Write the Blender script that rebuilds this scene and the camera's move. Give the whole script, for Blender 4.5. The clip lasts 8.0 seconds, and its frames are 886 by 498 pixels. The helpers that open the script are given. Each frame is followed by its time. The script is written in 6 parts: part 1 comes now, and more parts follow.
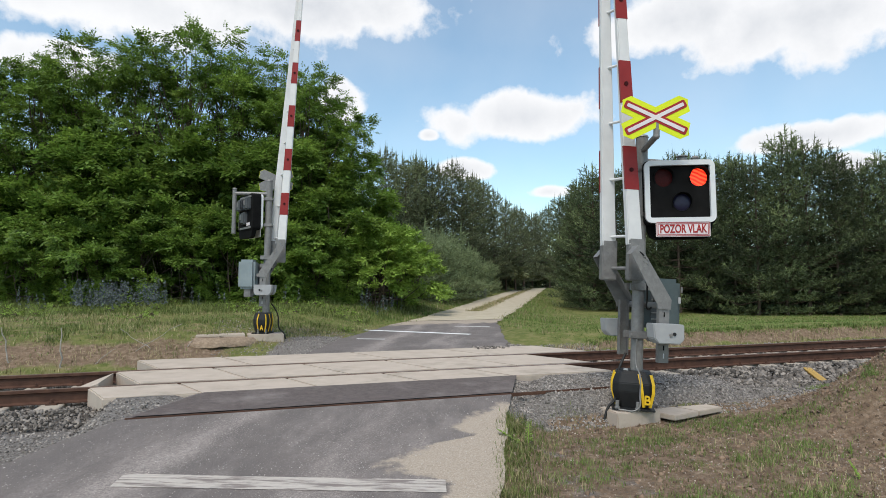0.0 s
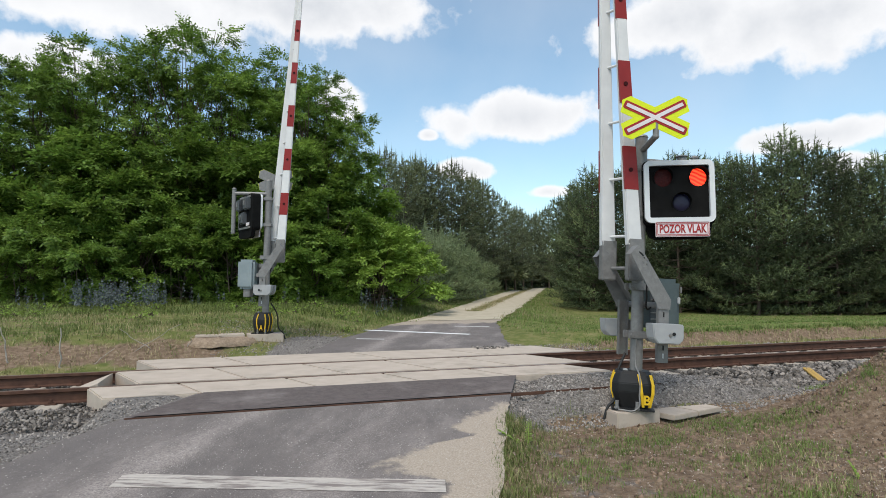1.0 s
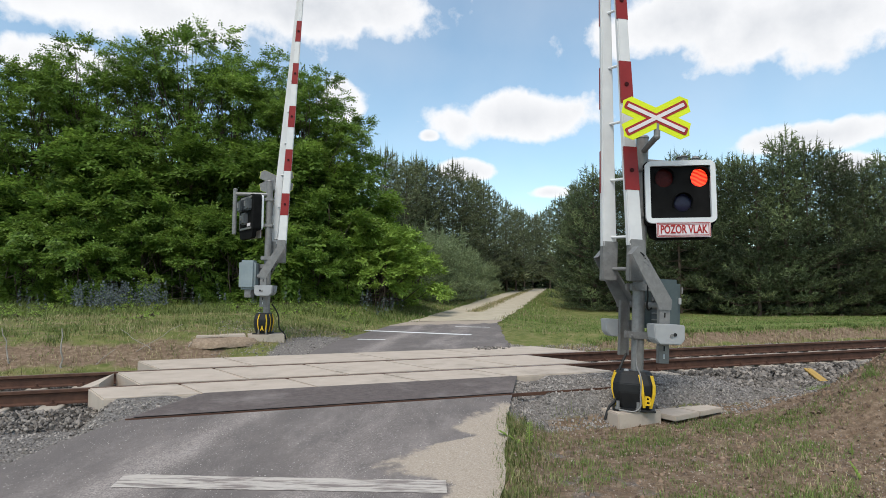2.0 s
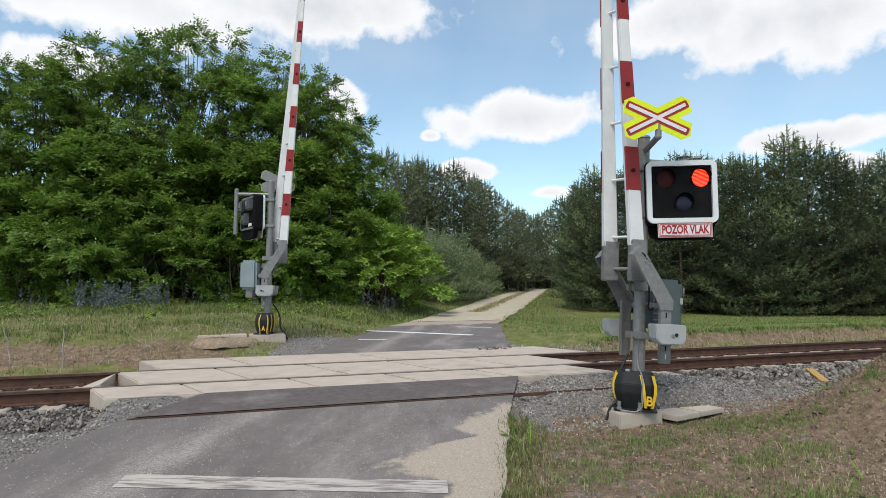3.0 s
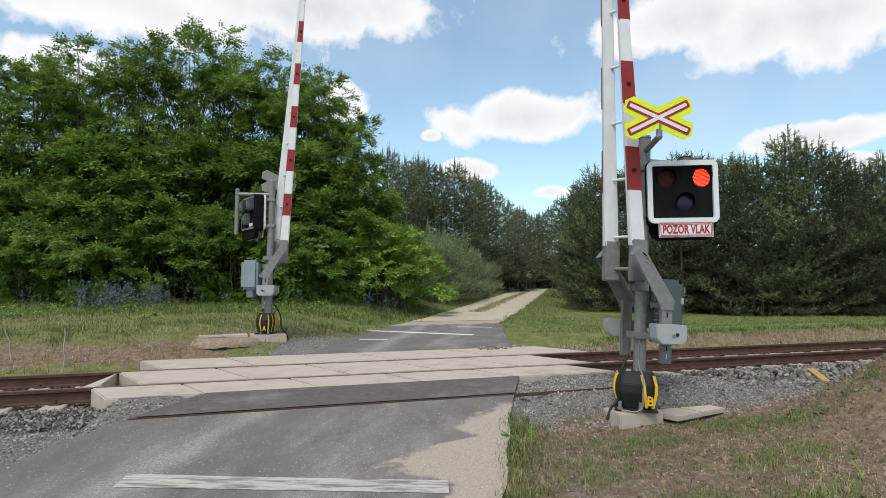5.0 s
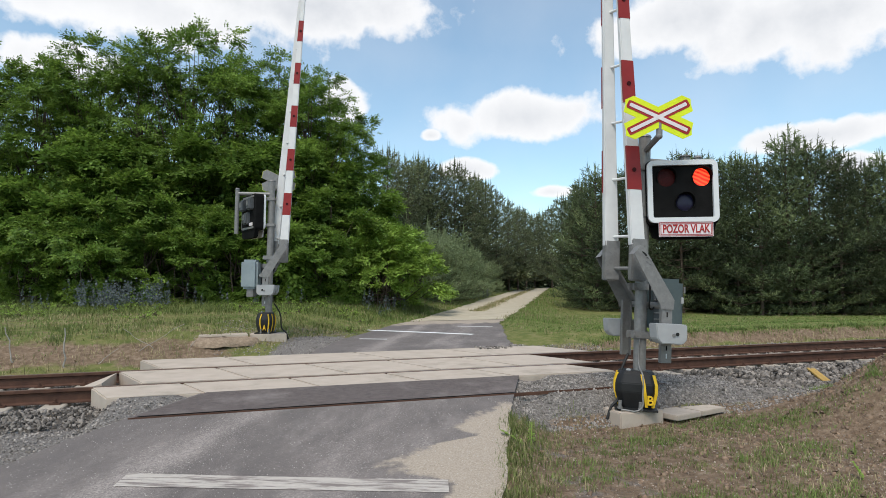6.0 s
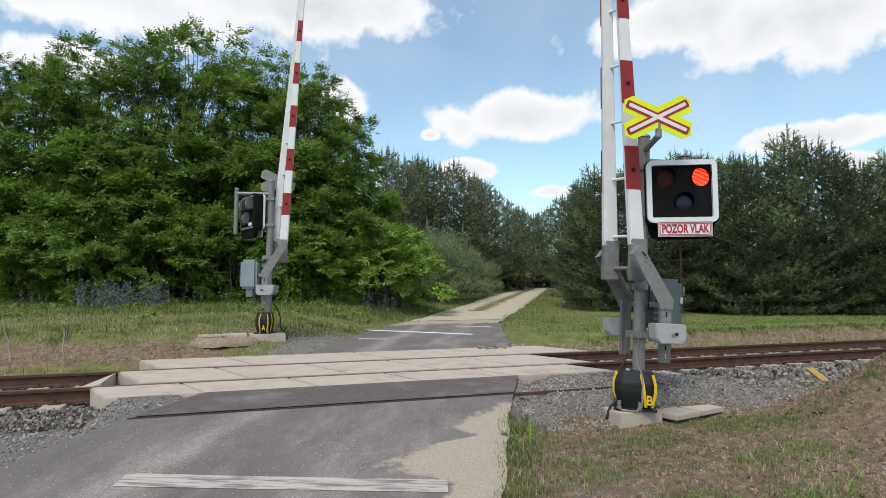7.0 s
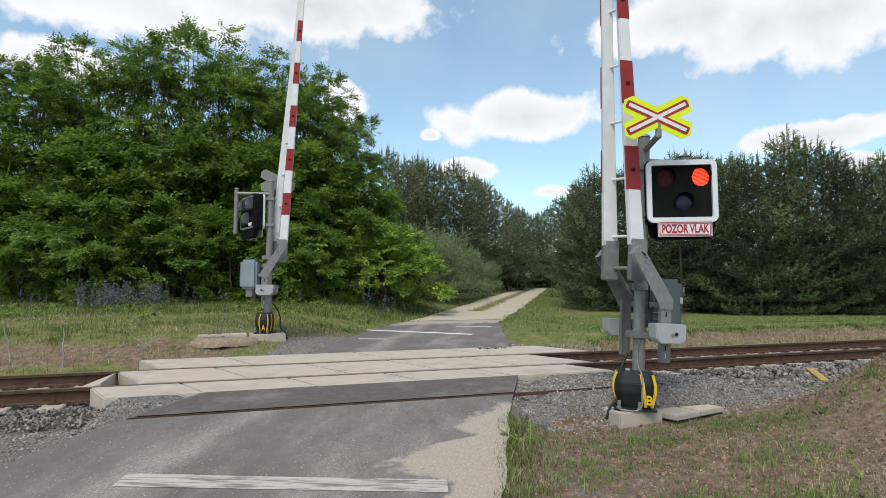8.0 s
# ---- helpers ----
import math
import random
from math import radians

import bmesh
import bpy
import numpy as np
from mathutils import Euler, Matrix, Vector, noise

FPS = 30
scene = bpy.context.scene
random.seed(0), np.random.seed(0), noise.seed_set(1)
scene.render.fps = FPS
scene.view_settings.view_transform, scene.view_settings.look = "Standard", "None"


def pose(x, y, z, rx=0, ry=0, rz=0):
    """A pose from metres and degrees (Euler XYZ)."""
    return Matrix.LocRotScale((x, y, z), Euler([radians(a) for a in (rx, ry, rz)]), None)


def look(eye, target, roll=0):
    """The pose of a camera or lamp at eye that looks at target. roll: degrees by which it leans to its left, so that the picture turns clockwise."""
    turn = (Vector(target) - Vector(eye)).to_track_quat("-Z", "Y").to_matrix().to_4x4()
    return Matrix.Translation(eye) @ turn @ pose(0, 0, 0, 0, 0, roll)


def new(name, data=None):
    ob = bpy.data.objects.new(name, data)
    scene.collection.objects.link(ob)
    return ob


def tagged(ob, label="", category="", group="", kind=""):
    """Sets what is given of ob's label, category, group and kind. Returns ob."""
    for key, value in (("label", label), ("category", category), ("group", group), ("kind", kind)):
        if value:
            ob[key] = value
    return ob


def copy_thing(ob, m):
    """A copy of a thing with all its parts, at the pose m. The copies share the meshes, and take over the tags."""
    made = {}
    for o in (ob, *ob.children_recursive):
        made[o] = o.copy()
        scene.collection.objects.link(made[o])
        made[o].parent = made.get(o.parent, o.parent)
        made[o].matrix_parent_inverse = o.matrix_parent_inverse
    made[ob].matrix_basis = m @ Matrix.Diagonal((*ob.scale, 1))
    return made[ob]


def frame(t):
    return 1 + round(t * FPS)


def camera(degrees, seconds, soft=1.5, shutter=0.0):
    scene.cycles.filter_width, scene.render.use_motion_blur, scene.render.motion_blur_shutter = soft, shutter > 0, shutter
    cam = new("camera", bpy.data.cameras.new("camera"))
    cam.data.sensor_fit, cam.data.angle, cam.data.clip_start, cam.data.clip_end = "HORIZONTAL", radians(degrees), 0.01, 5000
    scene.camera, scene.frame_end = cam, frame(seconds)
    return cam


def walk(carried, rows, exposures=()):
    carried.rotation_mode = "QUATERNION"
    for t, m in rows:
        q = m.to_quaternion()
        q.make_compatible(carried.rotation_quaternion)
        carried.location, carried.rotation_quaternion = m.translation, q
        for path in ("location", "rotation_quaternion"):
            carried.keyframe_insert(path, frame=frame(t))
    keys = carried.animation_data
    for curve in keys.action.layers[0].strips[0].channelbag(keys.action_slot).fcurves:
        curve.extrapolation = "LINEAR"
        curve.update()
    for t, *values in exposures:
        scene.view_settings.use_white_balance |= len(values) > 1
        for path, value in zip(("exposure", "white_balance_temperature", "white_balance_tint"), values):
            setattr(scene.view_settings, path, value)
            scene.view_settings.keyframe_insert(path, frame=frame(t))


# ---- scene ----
# ---------------------------------------------------------------- camera
EYE = (0.0, 0.0, 1.19)
cam = camera(73.2, 8.0, soft=0.9)


def aim(dx, dy):
    """The tripod camera's small swings, in thousandths of the focal length."""
    yaw = radians(19.338) - dx / 1055
    pitch = radians(3.849) + dy / 1055
    way = Vector((math.sin(yaw) * math.cos(pitch), math.cos(yaw) * math.cos(pitch), math.sin(pitch)))
    return look(EYE, Vector(EYE) + way * 10, -0.13)


SWING = [(0.0, 0.8, 0.0), (0.5, -0.7, 0.0), (1.0, 0.0, 0.0), (1.5, 0.9, 0.6), (3.0, 3.8, 1.2), (3.5, 5.2, 1.3), (4.5, 5.2, 1.3),
         (6.0, 5.2, 0.1), (6.5, 5.2, 0.0), (7.0, 4.0, 0.0), (7.5, 3.8, 0.0), (8.0, 3.8, 0.0)]
walk(cam, [(t, aim(dx, dy)) for t, dx, dy in SWING])

# ---------------------------------------------------------------- light
SUN_EL, SUN_AZ = radians(58), radians(217)   # azimuth clockwise from +Y


def world_sky():
    w = bpy.data.worlds.new("sky")
    scene.world = w
    w.use_nodes = True
    nt = w.node_tree
    nt.nodes.clear()
    N, L = nt.nodes.new, nt.links.new
    out, bg = N("ShaderNodeOutputWorld"), N("ShaderNodeBackground")
    sky = N("ShaderNodeTexSky")
    sky.sky_type, sky.sun_disc = "NISHITA", False
    sky.sun_elevation, sky.sun_rotation = SUN_EL, SUN_AZ
    sky.air_density, sky.dust_density, sky.ozone_density = 1.0, 0.15, 1.6
    co = N("ShaderNodeTexCoord")

    def math_node(op, a, b=None, c=None, clamp=False):
        n = N("ShaderNodeMath")
        n.operation, n.use_clamp = op, clamp
        for k, v in enumerate((a, b, c)):
            if v is None:
                continue
            if isinstance(v, (int, float)):
                n.inputs[k].default_value = v
            else:
                L(v, n.inputs[k])
        return n.outputs[0]

    def dot(vec):
        n = N("ShaderNodeVectorMath")
        n.operation = "DOT_PRODUCT"
        L(co.outputs["Generated"], n.inputs[0])
        n.inputs[1].default_value = vec
        return n.outputs["Value"]

    big = N("ShaderNodeTexNoise")
    big.inputs["Scale"].default_value, big.inputs["Detail"].default_value, big.inputs["Roughness"].default_value = 13.0, 9.0, 0.58
    L(co.outputs["Generated"], big.inputs["Vector"])
    fine = N("ShaderNodeTexNoise")
    fine.inputs["Scale"].default_value, fine.inputs["Detail"].default_value = 5.0, 6.0
    L(co.outputs["Generated"], fine.inputs["Vector"])
    ragged = math_node("MULTIPLY_ADD", big.outputs["Fac"], 1.6, -0.8)
    # cumulus heaps: direction, half width, half height (radians)
    heaps = [((-0.20, 0.90, 0.405), 0.30, 0.062), ((0.10, 0.90, 0.43), 0.23, 0.06), ((0.43, 0.859, 0.278), 0.155, 0.048),
             ((0.352, 0.917, 0.198), 0.062, 0.020), ((0.60, 0.704, 0.395), 0.15, 0.055), ((0.737, 0.577, 0.372), 0.22, 0.072),
             ((0.765, 0.606, 0.214), 0.125, 0.025), ((0.485, 0.86, 0.159), 0.045, 0.014), ((0.158, 0.94, 0.301), 0.045, 0.040),
             ((0.80, 0.576, 0.172), 0.05, 0.018), ((-0.239, 0.919, 0.312), 0.10, 0.035), ((0.30, 0.93, 0.255), 0.02, 0.012),
             ((-0.8, 0.3, 0.45), 0.4, 0.14), ((0.2, -0.8, 0.55), 0.5, 0.2), ((0.9, -0.2, 0.4), 0.4, 0.12), ((-0.4, 0.1, 0.85), 0.4, 0.25),
             ((-0.5, -0.7, 0.35), 0.5, 0.12), ((0.45, 0.35, 0.8), 0.3, 0.2)]
    mask = None
    for d, wx, wy in heaps:
        c = Vector(d).normalized()
        r = c.cross(Vector((0, 0, 1))).normalized()
        u = r.cross(c)
        a, b = dot(r / wx), dot(u / wy)
        q = math_node("ADD", math_node("MULTIPLY", a, a), math_node("MULTIPLY", b, b))
        m = math_node("SUBTRACT", 1.0, math_node("SQRT", q))
        m = math_node("MULTIPLY_ADD", math_node("LESS_THAN", dot(c), 0.0), -9.0, m)
        mask = m if mask is None else math_node("MAXIMUM", mask, m)
    dens = math_node("ADD", math_node("MAXIMUM", mask, -0.9), ragged)
    ramp = N("ShaderNodeMapRange")
    ramp.interpolation_type = "SMOOTHSTEP"
    ramp.inputs["From Min"].default_value, ramp.inputs["From Max"].default_value = -0.06, 0.36
    L(dens, ramp.inputs["Value"])
    # thin veil between the heaps
    veil = N("ShaderNodeMapRange")
    veil.inputs["From Min"].default_value, veil.inputs["From Max"].default_value = 0.35, 0.75
    veil.inputs["To Min"].default_value, veil.inputs["To Max"].default_value = 0.09, 0.24
    L(fine.outputs["Fac"], veil.inputs["Value"])
    cover = math_node("MAXIMUM", ramp.outputs[0], veil.outputs[0])
    shade = N("ShaderNodeValToRGB")
    shade.color_ramp.elements[0].color, shade.color_ramp.elements[0].position = (0.95, 0.955, 0.97, 1), 0.05
    shade.color_ramp.elements[1].color, shade.color_ramp.elements[1].position = (0.62, 0.65, 0.70, 1), 0.75
    L(math_node("MULTIPLY", dens, fine.outputs["Fac"], clamp=True), shade.inputs[0])
    lit = N("ShaderNodeVectorMath")
    lit.operation = "SCALE"
    lit.inputs["Scale"].default_value = CLOUD
    L(shade.outputs[0], lit.inputs[0])
    mix = N("ShaderNodeMix")
    mix.data_type = "RGBA"
    L(cover, mix.inputs[0])
    tint = N("ShaderNodeVectorMath")
    tint.operation = "MULTIPLY"
    tint.inputs[1].default_value = (1.02, 1.16, 1.07)
    L(sky.outputs[0], tint.inputs[0])
    L(tint.outputs[0], mix.inputs[6])
    L(lit.outputs[0], mix.inputs[7])
    L(mix.outputs[2], bg.inputs[0])
    bg.inputs[1].default_value = SKY
    L(bg.outputs[0], out.inputs[0])


SKY, CLOUD = 0.12, 6.3
world_sky()
sun = new("sun", bpy.data.lights.new("sun", "SUN"))
sun.data.energy, sun.data.angle, sun.data.color = 2.05, radians(26), (1.0, 0.93, 0.83)
sun.matrix_world = look((0, 0, 50), (-math.sin(SUN_AZ) * math.cos(SUN_EL), -math.cos(SUN_AZ) * math.cos(SUN_EL), 50 - math.sin(SUN_EL)))
scene.view_settings.exposure = 0.52


# ---------------------------------------------------------------- materials
def material(name, stops, scale=8.0, rough=0.8, metal=0.0, bump=0.0, bump_scale=60.0, per="", vary=0.0, spec=0.3, detail=6.0,
             second=None, second_scale=1.0, second_range=(0.5, 0.62), stretch=None, turn=0.0, through_light=0.0, trees=0.0):
    """Colour ramp over noise; a second colour in stains, or as painted sheen on the apron; fine relief; variation per
    island or object.
    """
    m = bpy.data.materials.new(name)
    m.use_nodes = True
    nt = m.node_tree
    N, L = nt.nodes.new, nt.links.new
    b = nt.nodes["Principled BSDF"]
    b.inputs["Roughness"].default_value, b.inputs["Metallic"].default_value = rough, metal
    b.inputs["Specular IOR Level"].default_value = spec
    co = N("ShaderNodeTexCoord")
    vec = co.outputs["Object"]
    if stretch:
        mp = N("ShaderNodeMapping")
        mp.vector_type = "TEXTURE"   # turned first, then stretched
        mp.inputs["Scale"].default_value, mp.inputs["Rotation"].default_value = [1 / q for q in stretch], (0, 0, radians(-turn))
        L(vec, mp.inputs[0])
        vec = mp.outputs[0]
    no = N("ShaderNodeTexNoise")
    no.inputs["Scale"].default_value, no.inputs["Detail"].default_value, no.inputs["Roughness"].default_value = scale, detail, 0.62
    L(vec, no.inputs["Vector"])
    ramp = N("ShaderNodeValToRGB")
    cr = ramp.color_ramp
    while len(cr.elements) < len(stops):
        cr.elements.new(0.5)
    for e, (pos, col) in zip(cr.elements, stops):
        e.position, e.color = pos, (*col, 1)
    L(no.outputs["Fac"], ramp.inputs[0])
    col = ramp.outputs[0]
    if second:
        n2 = N("ShaderNodeTexNoise")
        n2.inputs["Scale"].default_value, n2.inputs["Detail"].default_value, n2.inputs["Roughness"].default_value = second_scale, 7.0, 0.65
        L(vec, n2.inputs["Vector"])
        mr = N("ShaderNodeMapRange")
        mr.interpolation_type = "SMOOTHSTEP"
        mr.inputs["From Min"].default_value, mr.inputs["From Max"].default_value = second_range
        L(n2.outputs["Fac"], mr.inputs["Value"])
        mx = N("ShaderNodeMix")
        mx.data_type = "RGBA"
        L(mr.outputs[0], mx.inputs[0])
        L(col, mx.inputs[6])
        mx.inputs[7].default_value = (*second, 1)
        col = mx.outputs[2]
    if trees:
        info, mr = N("ShaderNodeObjectInfo"), N("ShaderNodeMapRange")
        mr.inputs["To Min"].default_value, mr.inputs["To Max"].default_value = 1 - trees, 1 + trees
        L(info.outputs["Random"], mr.inputs["Value"])
        hs = N("ShaderNodeHueSaturation")
        L(mr.outputs[0], hs.inputs["Value"])
        L(col, hs.inputs["Color"])
        col = hs.outputs[0]
    if per:
        src = N("ShaderNodeNewGeometry").outputs["Random Per Island"] if per == "island" else N("ShaderNodeObjectInfo").outputs["Random"]
        mr = N("ShaderNodeMapRange")
        mr.inputs["To Min"].default_value, mr.inputs["To Max"].default_value = 1 - vary, 1 + vary
        L(src, mr.inputs["Value"])
        hs = N("ShaderNodeHueSaturation")
        L(mr.outputs[0], hs.inputs["Value"])
        L(col, hs.inputs["Color"])
        col = hs.outputs[0]
    L(col, b.inputs["Base Color"])
    if bump:
        nb = N("ShaderNodeTexNoise")
        nb.inputs["Scale"].default_value, nb.inputs["Detail"].default_value = bump_scale, 5.0
        L(vec, nb.inputs["Vector"])
        bp = N("ShaderNodeBump")
        bp.inputs["Strength"].default_value, bp.inputs["Distance"].default_value = bump, 0.02
        L(nb.outputs["Fac"], bp.inputs["Height"])
        L(bp.outputs[0], b.inputs["Normal"])
    if through_light:
        tr = N("ShaderNodeBsdfTranslucent")
        L(col, tr.inputs["Color"])
        ms = N("ShaderNodeMixShader")
        ms.inputs[0].default_value = through_light
        L(b.outputs[0], ms.inputs[1])
        L(tr.outputs[0], ms.inputs[2])
        L(ms.outputs[0], nt.nodes["Material Output"].inputs["Surface"])
    return m


def glow(name, color, strength):
    m = bpy.data.materials.new(name)
    m.use_nodes = True
    b = m.node_tree.nodes["Principled BSDF"]
    b.inputs["Base Color"].default_value = (*color, 1)
    b.inputs["Emission Color"].default_value = (*color, 1)
    b.inputs["Emission Strength"].default_value = strength
    return m


M_LOCUST = material("locust_leaf", [(0.32, (0.083, 0.150, 0.026)), (0.5, (0.142, 0.232, 0.040)), (0.68, (0.245, 0.352, 0.066))], 0.9, 0.5, per="island", vary=0.4, through_light=0.42, trees=0.12)
M_BUSH = material("bush_leaf", [(0.3, (0.17, 0.27, 0.042)), (0.7, (0.30, 0.43, 0.08))], 1.5, 0.55, per="island", vary=0.3, through_light=0.3)
M_SAGE = material("sage_leaf", [(0.3, (0.14, 0.185, 0.088)), (0.7, (0.25, 0.305, 0.155))], 1.5, 0.55, per="island", vary=0.3, through_light=0.25)
M_PINE = material("pine_needle", [(0.36, (0.041, 0.057, 0.028)), (0.5, (0.080, 0.106, 0.047)), (0.64, (0.175, 0.212, 0.092))], 0.42, 0.6, per="island", vary=0.4, through_light=0.2, trees=0.36, detail=3.0)
M_PINE_DARK = material("old_pine_needle", [(0.34, (0.066, 0.082, 0.042)), (0.66, (0.165, 0.188, 0.090))], 0.35, 0.6, per="island", vary=0.4, through_light=0.15, trees=0.35, detail=3.0)
M_BARK = material("bark", [(0.3, (0.05, 0.038, 0.028)), (0.7, (0.14, 0.105, 0.08))], 9, 0.9, bump=0.6, bump_scale=25, stretch=(1, 1, 0.25))
M_GRASS = material("grass_blade", [(0.3, (0.10, 0.135, 0.035)), (0.7, (0.19, 0.225, 0.07))], 0.7, 0.6, per="island", vary=0.35, through_light=0.25)
M_FIELD = material("field_blade", [(0.3, (0.11, 0.17, 0.038)), (0.7, (0.20, 0.265, 0.075))], 0.5, 0.6, per="island", vary=0.3, through_light=0.25)
M_DRY = material("dry_grass_blade", [(0.3, (0.24, 0.20, 0.10)), (0.7, (0.36, 0.31, 0.17))], 0.7, 0.7, per="island", vary=0.3)
# the second colour paints the apron's pale reflection patches into the asphalt
M_ASPHALT_NEW = material("asphalt_new", [(0.25, (0.085, 0.069, 0.065)), (0.75, (0.150, 0.124, 0.116))], 14, 0.85, bump=0.5, bump_scale=110,
                         second=(0.21, 0.182, 0.17), second_scale=1.1, second_range=(0.50, 0.72), detail=12)
M_SAND = material("sand_road", [(0.25, (0.36, 0.31, 0.23)), (0.75, (0.52, 0.46, 0.35))], 2.5, 0.95, bump=0.4, bump_scale=70)
M_CONCRETE = material("concrete", [(0.25, (0.40, 0.335, 0.275)), (0.75, (0.51, 0.435, 0.365))], 3.0, 0.85, bump=0.15, bump_scale=120,
                      second=(0.31, 0.27, 0.22), second_scale=1.6, second_range=(0.52, 0.75))
M_SLEEPER = material("sleeper_concrete", [(0.25, (0.30, 0.26, 0.21)), (0.75, (0.44, 0.385, 0.32))], 5, 0.9, bump=0.3, bump_scale=80)
M_RAIL = material("rusty_rail", [(0.3, (0.055, 0.026, 0.018)), (0.7, (0.11, 0.055, 0.036))], 7, 0.75, bump=0.2, bump_scale=90)
M_RAILTOP = material("worn_rail_head", [(0.3, (0.22, 0.15, 0.12)), (0.7, (0.34, 0.26, 0.22))], 12, 0.4, metal=0.6, stretch=(0.2, 1, 1))
M_BALLAST = material("ballast_stone", [(0.3, (0.10, 0.089, 0.080)), (0.7, (0.24, 0.215, 0.192))], 6, 0.9, per="island", vary=0.75, bump=0.3)
M_GRAVEL = material("fine_gravel", [(0.3, (0.15, 0.136, 0.124)), (0.7, (0.32, 0.292, 0.268))], 6, 0.95, per="island", vary=0.6, bump=0.3)
M_WHITE = material("white_paint", [(0.3, (0.60, 0.60, 0.60)), (0.7, (0.70, 0.70, 0.695))], 4, 0.45, second=(0.55, 0.54, 0.52), second_scale=3, second_range=(0.6, 0.8))
M_RED = material("red_film", [(0.3, (0.215, 0.014, 0.015)), (0.7, (0.265, 0.022, 0.020))], 5, 0.4)
M_GALV = material("galvanised_steel", [(0.3, (0.185, 0.18, 0.175)), (0.7, (0.245, 0.24, 0.235))], 14, 0.5, metal=0.3, second=(0.19, 0.186, 0.182), second_scale=16)
M_GREYBOX = material("grey_box_paint", [(0.3, (0.31, 0.315, 0.32)), (0.7, (0.38, 0.385, 0.39))], 5, 0.5)
M_BLACK = material("black_plastic", [(0.3, (0.008, 0.008, 0.009)), (0.7, (0.02, 0.02, 0.021))], 5, 0.45)
M_YELLOW = material("yellow_paint", [(0.3, (0.68, 0.42, 0.02)), (0.7, (0.78, 0.50, 0.03))], 6, 0.45)
M_FLUO = material("fluorescent_yellow_green", [(0.3, (0.62, 0.72, 0.01)), (0.7, (0.70, 0.80, 0.02))], 5, 0.4)


# ---------------------------------------------------------------- mesh helpers
def part(name, bm, mat, parent=None, label=""):
    """One bmesh as one mesh object, under a thing or a part."""
    me = bpy.data.meshes.new(name)
    bm.to_mesh(me)
    bm.free()
    return dress(name, me, mat, parent, label)


def dress(name, me, mat, parent=None, label=""):
    for m in mat if isinstance(mat, (list, tuple)) else (mat,):
        me.materials.append(m)
    ob = new(name, me)
    if parent:
        ob.parent = parent
    return tagged(ob, label)


def raw_mesh(name, verts, faces):
    """A mesh from arrays: verts (n, 3) and faces (m, k) of one size k."""
    me = bpy.data.meshes.new(name)
    verts, faces = np.asarray(verts, dtype=np.float32), np.asarray(faces, dtype=np.int32)
    k = faces.shape[1]
    me.vertices.add(len(verts))
    me.vertices.foreach_set("co", verts.ravel())
    me.loops.add(faces.size)
    me.loops.foreach_set("vertex_index", faces.ravel())
    me.polygons.add(len(faces))
    me.polygons.foreach_set("loop_start", np.arange(0, faces.size, k, dtype=np.int32))
    me.polygons.foreach_set("loop_total", np.full(len(faces), k, dtype=np.int32))
    me.update(calc_edges=True)
    return me


def smooth(me):
    me.polygons.foreach_set("use_smooth", np.ones(len(me.polygons), dtype=bool))
    return me


def empty(name, m, label, category, group=""):
    ob = new(name)
    ob.empty_display_size = 0.2
    ob.matrix_basis = m
    return tagged(ob, label, category, group)


def box(bm, cx, cy, cz, sx, sy, sz, bevel=0.0, m=None):
    """A bevelled block, centre and full sizes."""
    t = Matrix.Translation((cx, cy, cz)) @ Matrix.Diagonal((sx, sy, sz, 1))
    if m is not None:
        t = m @ t
    vs = bmesh.ops.create_cube(bm, size=1, matrix=t)["verts"]
    if bevel:
        es = list({e for v in vs for e in v.link_edges})
        bmesh.ops.bevel(bm, geom=es, offset=bevel, segments=2, affect="EDGES")
    return bm


def tube(bm, p, q, r1, r2=None, n=14, caps=True):
    p, q = Vector(p), Vector(q)
    d = q - p
    m = Matrix.Translation((p + q) / 2) @ d.to_track_quat("Z", "Y").to_matrix().to_4x4()
    bmesh.ops.create_cone(bm, cap_ends=caps, segments=n, radius1=r1, radius2=r1 if r2 is None else r2, depth=d.length, matrix=m)
    return bm


def prism(bm, pts, y0, y1):
    """A polygon of (x, z) points pushed from y0 to y1."""
    a = [bm.verts.new((x, y0, z)) for x, z in pts]
    b = [bm.verts.new((x, y1, z)) for x, z in pts]
    bm.faces.new(a)
    bm.faces.new(b[::-1])
    n = len(pts)
    for i in range(n):
        bm.faces.new((a[i], b[i], b[(i + 1) % n], a[(i + 1) % n]))
    bmesh.ops.recalc_face_normals(bm, faces=bm.faces[:])
    return bm


# ---------------------------------------------------------------- ground
def lerp(v, a, b):
    return np.interp(v, a, b)


def fbm(x, y, s, seed=0):
    """Cheap smooth bumps from a few sines."""
    rg = np.random.RandomState(seed)
    v = 0
    for k in range(6):
        a, ph, f = rg.uniform(0, 6.28), rg.uniform(0, 6.28), s * (1.0 + 0.75 * k)
        v = v + np.sin((x * math.cos(a) + y * math.sin(a)) * f + ph) / (1 + 0.6 * k)
    return v / 3


